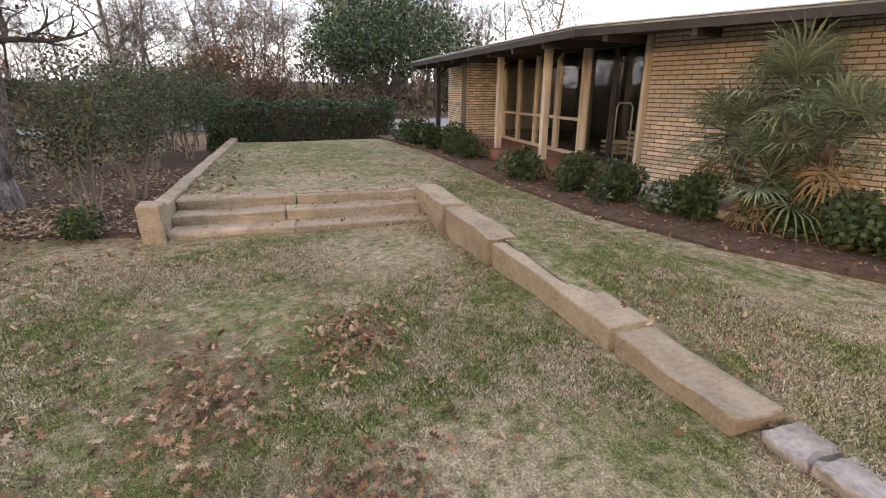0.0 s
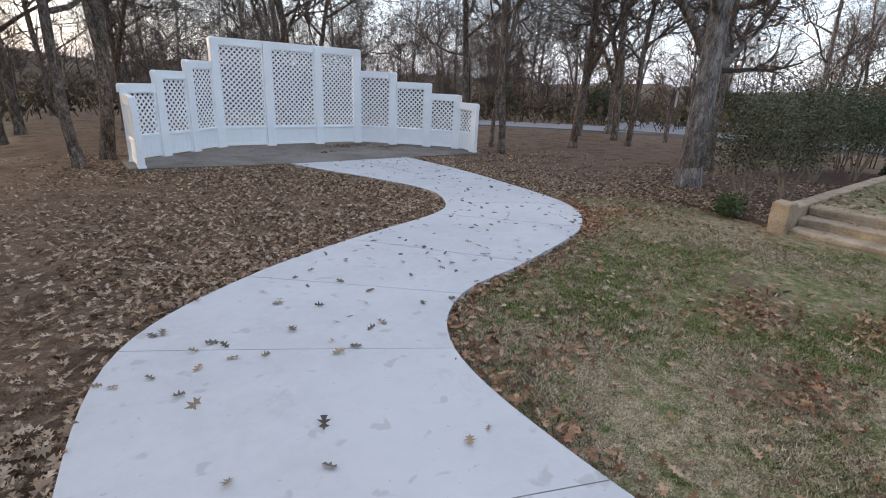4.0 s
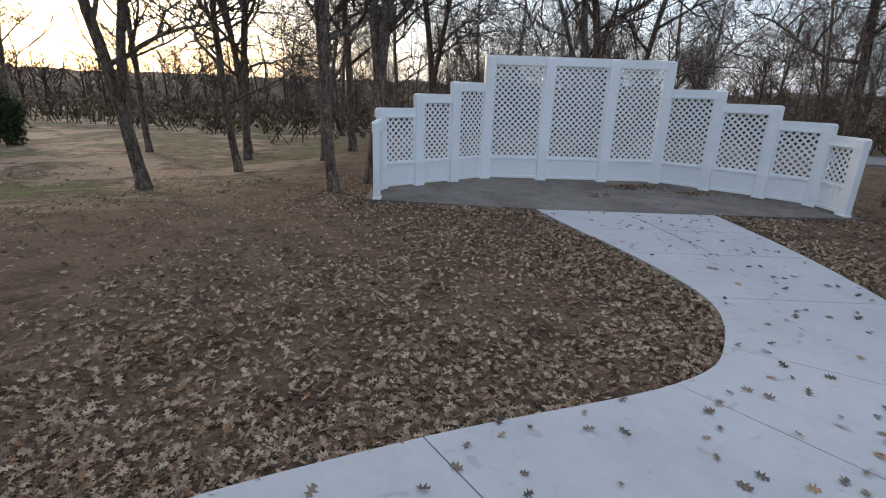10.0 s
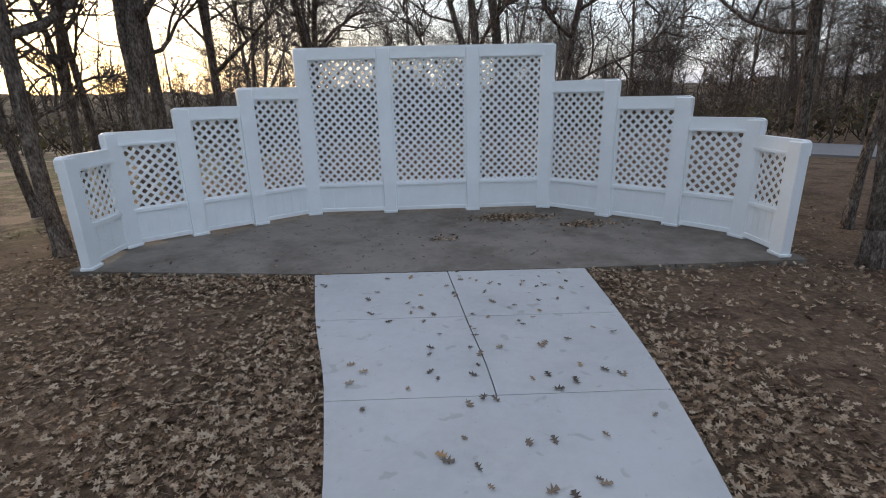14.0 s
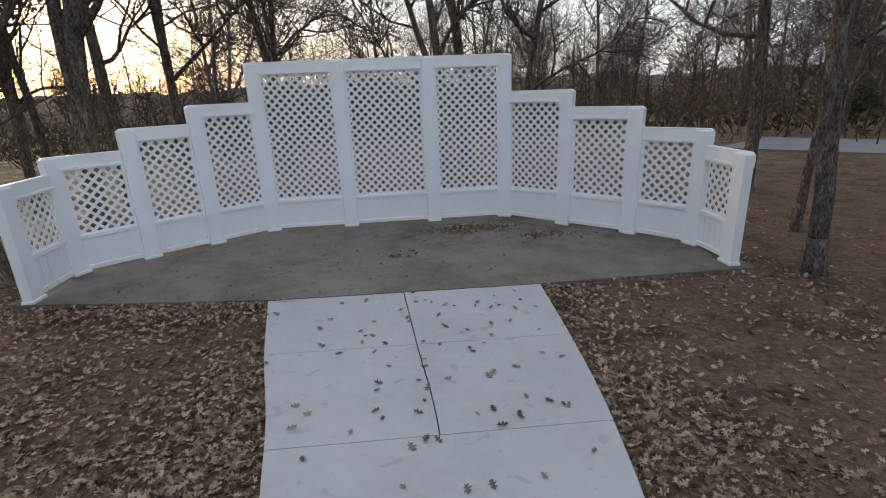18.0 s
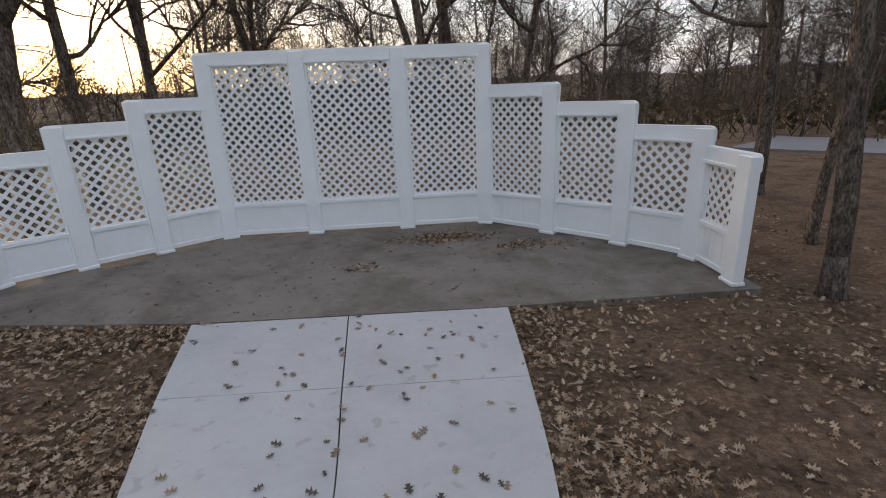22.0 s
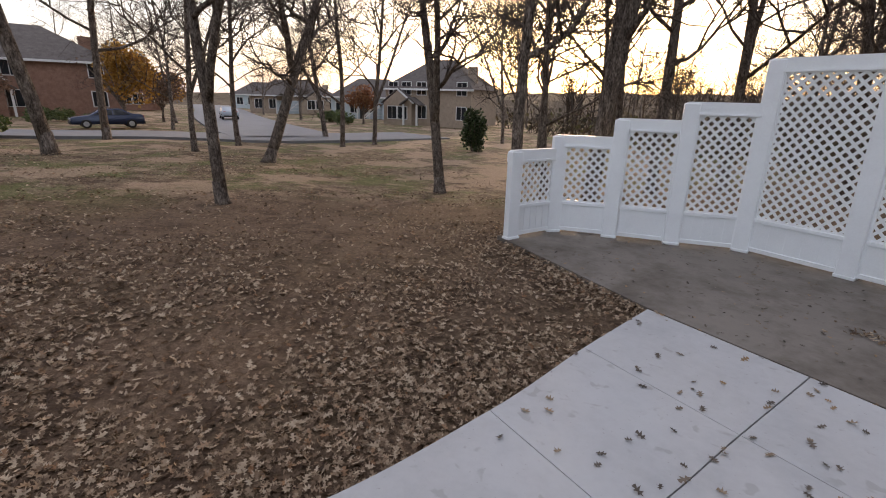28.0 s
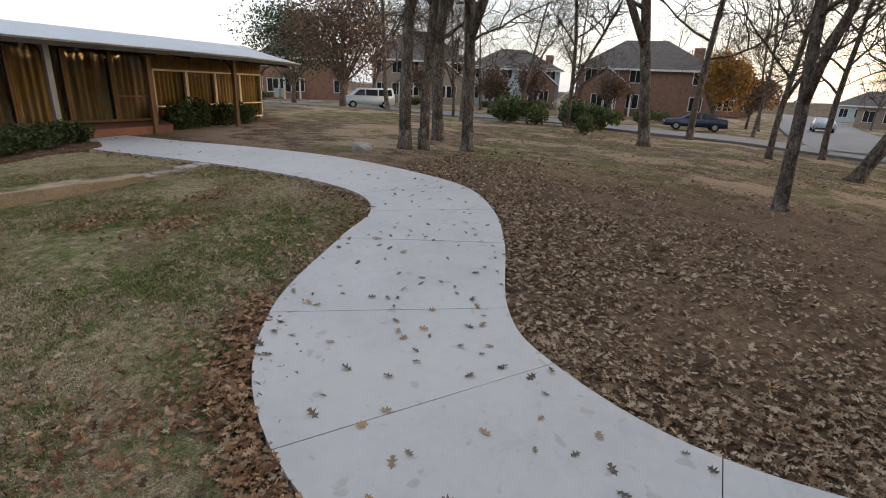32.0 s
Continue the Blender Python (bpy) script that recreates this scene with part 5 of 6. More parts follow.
def gable(mb, x0, x1, y0, y1, z0, z1, t=0.15):
    """A pitched roof whose ridge runs along x."""
    ym = (y0 + y1) / 2
    mb.v += [(x0, y0, z0), (x1, y0, z0), (x1, ym, z1), (x0, ym, z1), (x1, y1, z0), (x0, y1, z0)]
    n = len(mb.v) - 6
    mb.v += [(a, b, c - t) for a, b, c in mb.v[n:]]
    mb.f += [tuple(n + i for i in q) for q in ((0, 1, 2, 3), (3, 2, 4, 5), (7, 6, 9, 8), (8, 9, 11, 10), (0, 6, 7, 1), (1, 7, 8, 2), (2, 8, 10, 4), (4, 10, 11, 5), (5, 11, 9, 3), (3, 9, 6, 0))]
    return mb


def hip(mb, x0, x1, y0, y1, z0, z1, run):
    n, ym = len(mb.v), (y0 + y1) / 2
    mb.v += [(x0, y0, z0), (x1, y0, z0), (x1, y1, z0), (x0, y1, z0), (x0 + run, ym, z1), (x1 - run, ym, z1)]
    mb.f += [tuple(n + i for i in q) for q in ((0, 1, 5, 4), (1, 2, 5), (2, 3, 4, 5), (3, 0, 4), (3, 2, 1, 0))]
    return mb


def house(x, y, rz, w, d, h, wall, label, z=-0.6, storeys=2, bay=0.25, garage=None, rh=3.0, upper=None, turn=0.0):
    """A house whose front looks along its own -y."""
    root = thing("house", label, "house", "houses along the street", (x, y, z), rz + turn)
    body = part("wall", MB().box(-w / 2, w / 2, 0, d, 0, h), M[wall], root)
    part("eave_board", MB().box(-w / 2 - 0.52, w / 2 + 0.52, -0.54, -0.46, h - 0.18, h + 0.04), M["trimwhite"], root)
    part("roof", hip(MB(), -w / 2 - 0.5, w / 2 + 0.5, -0.5, d + 0.5, h, h + rh, min(d * 0.5, w * 0.4)), M["shingle"], root)
    bx = w * bay
    part("bay_wall", MB().box(bx - w * 0.17, bx + w * 0.17, -1.2, -0.004, 0, h * 0.62), M[upper or wall], root)
    g = gable(MB(), -1.6, 0.8, -w * 0.17 - 0.4, w * 0.17 + 0.4, h * 0.62, h * 0.62 + w * 0.15)
    rot = Matrix.Translation((bx, 0, 0)) @ Matrix.Rotation(radians(90), 4, "Z")
    g.v = [tuple(rot @ Vector((-v[0] - 0.4, v[1], v[2]))) for v in g.v]
    part("bay_roof", g, M["shingle"], root)
    tri = MB()
    n = w * 0.17
    for yy in (-1.21, -1.05):
        tri.v += [(bx - n, yy, h * 0.62), (bx + n, yy, h * 0.62), (bx, yy, h * 0.62 + w * 0.125)]
    tri.f += [(0, 1, 2), (5, 4, 3), (0, 3, 4, 1), (1, 4, 5, 2), (2, 5, 3, 0)]
    part("gable_wall", tri, M[upper or wall], root)
    for s in (-1, 1):
        mt = Matrix.Translation((bx + s * (n + 0.4), -1.5, h * 0.62 - 0.1)) @ Matrix.Rotation(-s * (math.pi - math.atan2(w * 0.15, n + 0.4)), 4, "Y")
        part("barge_board", MB().box(0, math.hypot(w * 0.15, n + 0.4), -0.06, 0.06, -0.16, 0.02, mt), M["trimwhite"], root)
    wins = []
    for fl in range(storeys):
        zc = 1.0 + fl * 2.9
        for fx in (-0.40, -0.24, -0.06, 0.40):
            if fl == 0 and garage is not None and abs(fx - garage) < 0.16:
                continue
            wins.append((fx * w, -0.02, zc))
    wins += [(bx - 0.75, -1.22, 0.9), (bx + 0.75, -1.22, 0.9)]
    for wx, wy, zc in wins:
        fr = part("window", MB().box(wx - 0.72, wx + 0.72, wy - 0.05, wy, zc - 0.08, zc + 1.58), M["trimwhite"], root)
        part("pane", MB().box(wx - 0.62, wx - 0.03, wy - 0.065, wy - 0.051, zc, zc + 1.5).box(wx + 0.03, wx + 0.62, wy - 0.065, wy - 0.051, zc, zc + 1.5), M["glass"], fr)
    dx = -0.14 * w
    dr = part("door", MB().box(dx - 0.5, dx + 0.5, -0.07, -0.004, 0, 2.1, None, 0.02), M["darktrim"], root)
    part("porch_post", MB().box(dx - 1.05, dx - 0.85, -1.5, -1.3, 0, 2.7), M["trimwhite"], root)
    part("porch_post", MB().box(dx + 0.85, dx + 1.05, -1.5, -1.3, 0, 2.7), M["trimwhite"], root)
    pr = gable(MB(), -1.9, 0.4, -1.4, 1.4, 2.7, 3.6)
    rot = Matrix.Translation((dx, 0, 0)) @ Matrix.Rotation(radians(90), 4, "Z")
    pr.v = [tuple(rot @ Vector((-v[0] - 1.4, v[1], v[2]))) for v in pr.v]
    part("porch_roof", pr, M["shingle"], root)
    if garage is not None:
        gx = garage * w
        gd = part("garage_door", MB().box(gx - 2.4, gx + 2.4, -0.06, -0.004, 0, 2.3), M["trimwhite"], root)
        for i in range(4):
            part("door_panel", MB().box(gx - 2.3, gx + 2.3, -0.08, -0.061, 0.06 + i * 0.56, 0.56 + i * 0.56), M["siding"], gd)
    part("chimney", MB().box(w * 0.36, w * 0.36 + 1.1, d * 0.3, d * 0.3 + 0.8, h - 0.5, h + rh * 0.75), M[upper or wall], root)


def facing(x, y):
    return math.degrees(math.atan2(1.5 - x, 7 + y))


for x, y, w, d, h, wall, lab, kw in (
        (-54, 24.5, 12, 10, 4.6, "tanbrick", "tan brick two-storey house with grey hip roof", dict(garage=None, bay=-0.3, rh=3.8, turn=-28)),
        (-70, -34.5, 13.5, 11, 5.2, "siding", "grey-blue sided two-storey house with brick porch", dict(upper="housebrick", bay=0.28)),
        (-63, -16, 15, 11, 5.4, "housebrick", "red-brown brick two-storey house behind a golden tree", dict(bay=-0.28, rh=3.6)),
        (-61, -45, 13, 12, 5.6, "tanbrick", "tan brick two-storey house with a steep grey roof", dict(bay=0.28, rh=4.2)),
        (-49.5, -55.5, 11, 9, 5.0, "housebrick", "dark red brick house with a pale arched entry", dict(bay=-0.28)),
        (-91, 19, 15, 10, 3.2, "tanbrick", "low tan house with white garage door", dict(storeys=1, garage=-0.05, rh=2.8)),
        (-120, 22, 15, 10, 3.2, "siding", "low pale house with garage door down the street", dict(storeys=1, garage=0.1, rh=2.8)),
        (-112, -8, 15, 10, 3.4, "tanbrick", "low tan brick house down the street", dict(storeys=1, garage=0.1, rh=3.0)),
        (-88, -10, 15, 10, 5.4, "housebrick", "brick two-storey house down the street", dict(garage=-0.05)),
        (-74, 27, 14, 10, 3.4, "siding", "low pale grey house beside the tan brick one", dict(storeys=1, garage=0.1, rh=3.0))):
    house(x, y, facing(x, y), w, d, h, wall, lab, z=gz(x, y) - 0.05, **kw)


def wheel(parent, x, y, r=0.33, w=0.22):
    ty = MB().tube([(x, y - w / 2, r), (x, y - w / 2 + 0.03, r), (x, y + w / 2 - 0.03, r), (x, y + w / 2, r)], [r * 0.9, r, r, r * 0.9], 18)
    t = part("tyre", ty, M["rubber"], parent)
    s = -1 if y < 0 else 1
    part("rim", MB().tube([(x, y + s * (w / 2 - 0.02), r), (x, y + s * (w / 2 + 0.012), r)], [r * 0.62, r * 0.55], 14), M["chrome"], t)


def car(x, y, rz, length, width, profile, cabin, paint, label, kind, z):
    """A car from its side profile (x, z) and the outline of its glass."""
    root = thing(kind, label, "car", "", (x, y, z), rz)
    def loft(outline, half, taper, z_split):
        mb = MB()
        n = len(outline)
        for s in (-1, 1):
            for px, pz in outline:
                mb.v.append((px, s * (half - taper * max(0, pz - z_split)), pz))
        mb.f += [tuple(range(n)), tuple(range(2 * n - 1, n - 1, -1))] + [(i, i + n, (i + 1) % n + n, (i + 1) % n) for i in range(n)]
        return mb
    bm = bmesh.new()
    src = loft(profile, width / 2, 0.25, 0.9)
    vs = [bm.verts.new(v) for v in src.v]
    for f in src.f:
        bm.faces.new([vs[i] for i in f])
    bmesh.ops.recalc_face_normals(bm, faces=bm.faces[:])
    bmesh.ops.bevel(bm, geom=bm.edges[:], offset=0.05, segments=2, affect="EDGES")
    part("body", MB().bm(bm), M[paint], root, smooth=True)
    for s in (-1, 1):
        for pane in cabin:
            mb = MB()
            n = len(pane)
            for off in (0.012, -0.02):
                for px, pz in pane:
                    mb.v.append((px, s * (width / 2 - 0.25 * max(0, pz - 0.9) + off), pz))
            mb.f += [tuple(range(n)), tuple(range(2 * n - 1, n - 1, -1))] + [(i, i + n, (i + 1) % n + n, (i + 1) % n) for i in range(n)]
            part("side_window", mb, M["glass"], root)
    half = length / 2
    for px in (-half * 0.62, half * 0.60):
        for s in (-1, 1):
            wheel(root, px, s * (width / 2 - 0.08))
    for s in (-1, 1):
        part("headlight", MB().box(half - 0.06, half + 0.012, s * 0.62 - 0.16, s * 0.62 + 0.16, 0.58, 0.72, None, 0.01), M["chrome"], root)
        part("tail_light", MB().box(-half - 0.012, -half + 0.06, s * 0.66 - 0.12, s * 0.66 + 0.12, 0.65, 0.95, None, 0.01), M["lampred"], root)
    part("bumper", MB().box(half - 0.08, half + 0.05, -width / 2 + 0.1, width / 2 - 0.1, 0.3, 0.5, None, 0.03), M["darktrim"], root)
    part("bumper", MB().box(-half - 0.05, -half + 0.08, -width / 2 + 0.1, width / 2 - 0.1, 0.3, 0.5, None, 0.03), M["darktrim"], root)


sedan = [(-2.3, 0.3), (2.3, 0.3), (2.35, 0.62), (2.2, 0.78), (1.1, 0.92), (0.35, 1.38), (-0.9, 1.42), (-1.65, 1.02), (-2.3, 0.98), (-2.36, 0.6)]
sedan_glass = [[(0.95, 0.96), (0.3, 1.32), (-0.28, 1.35), (-0.28, 0.96)], [(-0.36, 0.96), (-0.36, 1.35), (-0.88, 1.35), (-1.45, 1.0)]]
van = [(-2.35, 0.35), (2.3, 0.35), (2.4, 0.7), (2.3, 0.95), (1.55, 1.08), (0.85, 1.72), (-2.2, 1.82), (-2.38, 1.0)]
van_glass = [[(1.35, 1.12), (0.82, 1.6), (0.35, 1.62), (0.35, 1.12)], [(0.25, 1.12), (0.25, 1.62), (-0.8, 1.64), (-0.8, 1.12)], [(-0.9, 1.12), (-0.9, 1.64), (-2.05, 1.66), (-2.12, 1.12)]]
car(-44.5, -9.8, -84, 4.7, 1.78, sedan, sedan_glass, "carblue", "dark navy sedan parked on the street", "sedan", gz(-44.5, -9.8) + 0.06)
car(-36.8, -37.0, -48, 4.75, 1.9, van, van_glass, "carwhite", "pale minivan with dark windows parked on the street", "minivan", gz(-36.8, -37.0) + 0.10)
car(-63.0, 2.4, 175, 4.6, 1.78, sedan, sedan_glass, "carsilver", "silver-blue car on the side street", "sedan", gz(-63, 2.4) + 0.12)

# shrubs and trees along the street
big_mesh = [leaf_cloud(60 + i, 2200, (1.5, 1.5, 0.95), 0.16, 12).mesh("foliage", M["bush"]) for i in range(2)]
for i, (x, y, s, sz) in enumerate(((-30.0, -21.5, 1.0, 1.0), (-29.6, -19.3, 0.95, 1.05), (-32.5, -17.2, 1.1, 1.1), (-33.0, -15.2, 1.0, 1.05), (-25.7, -15.0, 0.5, 0.6), (-33.5, -22.0, 0.9, 0.9), (-38.5, -60, 1.2, 1.2), (-60.5, 14, 1.1, 1.0), (-55, 13.5, 1.0, 0.9), (-50.5, -14, 1.0, 0.9))):
    root = thing("bush", "rounded dark green bush on the dry lawn", "shrub", "street bushes", (x, y, gz(x, y) + 0.75 * sz), 55.0 * i)
    root.scale = (s, s, sz)
    part("foliage", big_mesh[i % 2], None, root)
leafy_tree(-51.0, -8.5, gz(-51, -8.5), 1.6, 3.0, 5.2, "golden", "golden-orange autumn tree before a brick house", 11, 4200, 0.26, 0.14)
leafy_tree(-32.6, -36.6, gz(-32.6, -36.6), 2.1, 6.0, 8.2, "rustpale", "faded rust-brown oak in dry leaf near the van", 12, 12000, 0.18, 0.26, 44)
leafy_tree(-36.5, -45.5, gz(-36.5, -45.5), 1.8, 5.6, 8.4, "evergreen", "dark green leafy oak behind the van", 13, 9500, 0.2, 0.22, 28)
for i, (x, y, h) in enumerate(((-50, -38, 4.2), (-55.5, -27, 4.8), (-47, -29, 3.6), (-57, -5, 4.0), (-53, -18, 3.4))):
    leafy_tree(x, y, gz(x, y), 1.2, h * 0.6, h, "rustpale", "bushy tree in brown leaf before a house", 40 + i, 2600, 0.2, 0.12, 22)
for i, (x, y, s) in enumerate(((-56.5, -13.5, 0.8), (-54.8, -10.5, 0.7), (-61, -31, 0.8), (-59.5, -34, 0.75), (-63, -28.5, 0.8), (-53.5, -41, 0.8), (-52, -44, 0.7), (-42.5, -56, 0.8), (-56, -20.5, 0.8))):
    hedge_bush = thing("bush", "low dark clipped bush along a house front", "shrub", "house bushes", (x, y, gz(x, y) + 0.55 * s), 40.0 * i)
    hedge_bush.scale = (s * 1.2, s * 1.2, s * 0.75)
    part("foliage", big_mesh[i % 2], None, hedge_bush)
leafy_tree(-24.9, 10.2, gz(-24.9, 10.2) - 0.1, -0.25, 0.8, 3.2, "evergreen", "small dark cone-shaped cedar on the slope", 14, 3600, 0.16, 0.08, 34)
leafy_tree(-58.0, 17.5, gz(-58, 17.5), 1.5, 2.4, 3.2, "russet", "round brown-leaved tree by the tan house", 15, 2200, 0.24, 0.12)
leafy_tree(-80, -2, gz(-80, -2), 1.5, 3.0, 4.0, "golden", "yellowing tree down the street", 16, 1800, 0.3, 0.12)
for i, (x, y) in enumerate(((-34, -27), (-45, -20), (-48, -26), (-52, -32), (-46, -35), (-44, -5.5), (-66, 12), (-72, 14), (-85, 12), (-78, -14), (-56, -4), (-64, -8), (-48, -44), (-26, -28), (-34, 22), (-46, 33), (-30, 17), (-52, 40))):
    set_tree(x, y, i + 3, 0.8 + 0.35 * random.Random(i + 90).random(), 61.0 * i)

# saplings that thicken the edge of the wood
r2 = random.Random(31)
for i in range(26):
    x, y = r2.uniform(-24, 44), r2.uniform(11, 34)
    if x < -12 and y < 14 - 0.8 * (x + 12):
        continue
    set_tree(x, y, i, r2.uniform(0.35, 0.6), r2.uniform(0, 360), "thin bare sapling at the edge of the wood")
for i in range(24):
    a = r2.uniform(-0.55, 0.5)
    d = r2.uniform(40, 70)
    set_tree(d * math.cos(a), d * math.sin(a) - 14, i, r2.uniform(0.8, 1.2), r2.uniform(0, 360))

# small street furniture
box = thing("utility_box", "grey-green metal utility box on a post beside the street", "utility box", at=(-29.5, -40.6, gz(-29.5, -40.6)))
part("cabinet", MB().box(-0.35, 0.35, -0.25, 0.25, 0.45, 1.15, None, 0.03), M["metalgrey"], box)
part("post", MB().tube([(0, 0, -0.2), (0, 0, 0.46)], [0.06, 0.06], 8), M["metalgrey"], box)
sign = thing("sign_post", "square post with two pale sign plates near the drive", "sign", at=(18.0, -4.6, gz(18.0, -4.6)), rz=60)
part("post", MB().box(-0.09, 0.09, -0.09, 0.09, -0.3, 2.6, None, 0.01), M["bark"], sign)
part("plate", MB().box(-0.24, 0.02, -0.12, -0.092, 1.75, 2.55, None, 0.005), M["trimwhite"], sign)
part("plate", MB().box(0.06, 0.24, -0.12, -0.092, 1.75, 2.5, None, 0.005), M["galv"], sign)
rail = thing("metal_rack", "dark tubular metal rack beside the hedge", "rack", at=(15.4, -14.0, gz(15.4, -14)), rz=60)
for i in range(3):
    part("hoop", MB().tube([(i * 0.55, 0, -0.1), (i * 0.55, 0, 0.75), (i * 0.55 + 0.4, 0, 0.75), (i * 0.55 + 0.4, 0, -0.1)], [0.025] * 4, 6), M["darktrim"], rail)
part("crossbar", MB().tube([(0, 0, 0.45), (1.5, 0, 0.45)], [0.02, 0.02], 6), M["darktrim"], rail)
stone = thing("boulder", "flat grey limestone boulder in the leaves by the path", "rock", at=(-9.1, -18.1, gz(-9.1, -18.1) - 0.03), rz=30)
stone_block("rock", -0.42, 0.42, -0.25, 0.25, -0.05, 0.15, stone, 9, "flag", 0.06)


# ---------------------------------------------------------------- undergrowth and far wood
def build_brush():
    r, mb = random.Random(21), MB()
    for _ in range(6000):
        a = r.uniform(-1.65, 2.05)
        d = 24 + 50 * r.random() ** 0.7
        x, y = d * math.sin(-a + 0.55) * 1.0, d * math.cos(-a + 0.55) - 6
        if x < -14 and y < 0.45 * -x + 12:
            continue
        h = r.uniform(0.6, 2.6) * (0.6 + d / 70)
        z = gz(x, y) - 0.2
        lean = Vector((r.uniform(-0.9, 0.9), r.uniform(-0.9, 0.9), 1)) * h
        p = Vector((x, y, z))
        mb.tube([p, p + lean * 0.5 + Vector((r.uniform(-0.2, 0.2), 0, 0)), p + lean], [0.03 + d * 0.0004, 0.022, 0.008], 3, False)
        for _ in range(4):
            q = p + lean * r.uniform(0.3, 0.9)
            mb.tube([q, q + Vector((r.uniform(-1, 1), r.uniform(-1, 1), r.uniform(0.1, 0.9))) * h * 0.35], [0.014, 0.006], 3, False)
    solid("undergrowth", mb, M["brush"], "tangled bare undergrowth at the edge of the wood", "undergrowth", "stuff")
    lf = MB()
    for _ in range(16000):
        a = r.uniform(-1.65, 2.05)
        d = 30 + 60 * r.random()
        x, y = d * math.sin(-a + 0.55), d * math.cos(-a + 0.55) - 6
        if x < -14 and y < 0.45 * -x + 12:
            continue
        z = gz(x, y) + r.uniform(0, 2.2) * (0.5 + d / 55) * (0.55 + 0.45 * noise.noise((x * 0.12, y * 0.12, 0)))
        leaf_shape(lf, Vector((x, y, z)), Vector((r.uniform(-1, 1), r.uniform(-1, 1), 0.4)).normalized(), Vector((r.uniform(-1, 1), r.uniform(-1, 1), r.uniform(-0.5, 1))).normalized(), r.uniform(0.25, 0.6))
    solid("brush_foliage", lf, M["thicket"], "dull olive and brown brush foliage in the wood", "undergrowth", "stuff")


build_brush()


def build_hill():
    """A long low wooded rise that closes the view."""
    mb = MB()
    n = 360
    for i in range(n + 1):
        a = 2 * math.pi * i / n
        for d, h in ((80, -3.0), (115, 2.6), (160, 4.6), (230, 5.0)):
            west = smooth01(-math.cos(a), 0.55, 0.85) * (1 - smooth01(math.sin(a), 0.25, 0.5))
            hh = h * (1 - 0.75 * west) + (1.9 * noise.noise((math.cos(a) * 9, math.sin(a) * 9, d * 0.02)) + 1.2 * noise.noise((math.cos(a) * 60, math.sin(a) * 60, d * 0.02)) if h > 0 else 0)
            d2 = d + 60 * west
            mb.v.append((d2 * math.cos(a), d2 * math.sin(a) - 6, hh))
    for i in range(n):
        for k in range(3):
            a = i * 4 + k
            mb.f.append((a, a + 4, a + 5, a + 1))
    solid("backdrop", mb, M["farwood"], "distant low wooded rise", "backdrop", "structure", True)


build_hill()


def build_far_wood():
    """Small far trees, each a stem and a fan of bare branches."""
    r, mb = random.Random(91), MB()
    for _ in range(520):
        a = r.uniform(-0.75, 2.35)
        d = r.uniform(60, 150)
        x, y = d * math.cos(a), d * math.sin(a) - 6
        if x < -25 and y < 40:
            continue
        z = gz(x, y) - 0.3 + 0.03 * max(0, d - 80)
        h = r.uniform(5, 9.5)
        p = Vector((x, y, z))
        mb.tube([p, p + Vector((r.uniform(-0.5, 0.5), r.uniform(-0.5, 0.5), h * 0.5)), p + Vector((r.uniform(-1, 1), r.uniform(-1, 1), h))], [0.16, 0.11, 0.03], 3, False)
        for _ in range(17):
            q = p + Vector((0, 0, h * r.uniform(0.2, 0.9)))
            b = r.uniform(0, 6.28)
            ln = h * r.uniform(0.16, 0.36)
            e = q + Vector((math.cos(b) * ln, math.sin(b) * ln, ln * r.uniform(0.3, 1.1)))
            mb.tube([q, q.lerp(e, 0.5) + Vector((0, 0, 0.12 * ln)), e], [0.06, 0.045, 0.015], 3, False)
    solid("far_wood", mb, M["brush"], "far grey-brown bare trees on the rise", "woodland", "stuff")


build_far_wood()


# ---------------------------------------------------------------- fallen leaves and grass
def oak_leaf(mb, x, y, z, size, r, flat=0.25):
    """A lobed, curled fallen leaf."""
    out = ((0.0, -0.55), (0.07, -0.30), (0.32, -0.24), (0.09, -0.04), (0.44, 0.18), (0.10, 0.20), (0.22, 0.46), (0.0, 0.5), (-0.22, 0.46), (-0.10, 0.20), (-0.44, 0.18), (-0.09, -0.04), (-0.32, -0.24), (-0.07, -0.30))
    rot = Euler((r.gauss(0, flat), r.gauss(0, flat), r.uniform(0, 6.28))).to_matrix()
    curl, k = r.uniform(-0.1, 0.7), len(mb.v)
    c = Vector((x, y, z + 0.012))
    mb.v.append(tuple(c))
    for px, py in out:
        mb.v.append(tuple(c + rot @ Vector((px * size, py * size, curl * size * (px * px * 1.6 + py * py * 0.5)))))
    n = len(out)
    mb.f += [(k, k + 1 + i, k + 1 + (i + 1) % n) for i in range(0, n)]


def ground_z(x, y):
    if y < -19.2 and x > -3.2 or (x > 3.2 and y < -15.1):
        return TERR
    return gz(x, y) - (0.012 if x > 2.3 and inside(x, y, rbed) else 0.05)


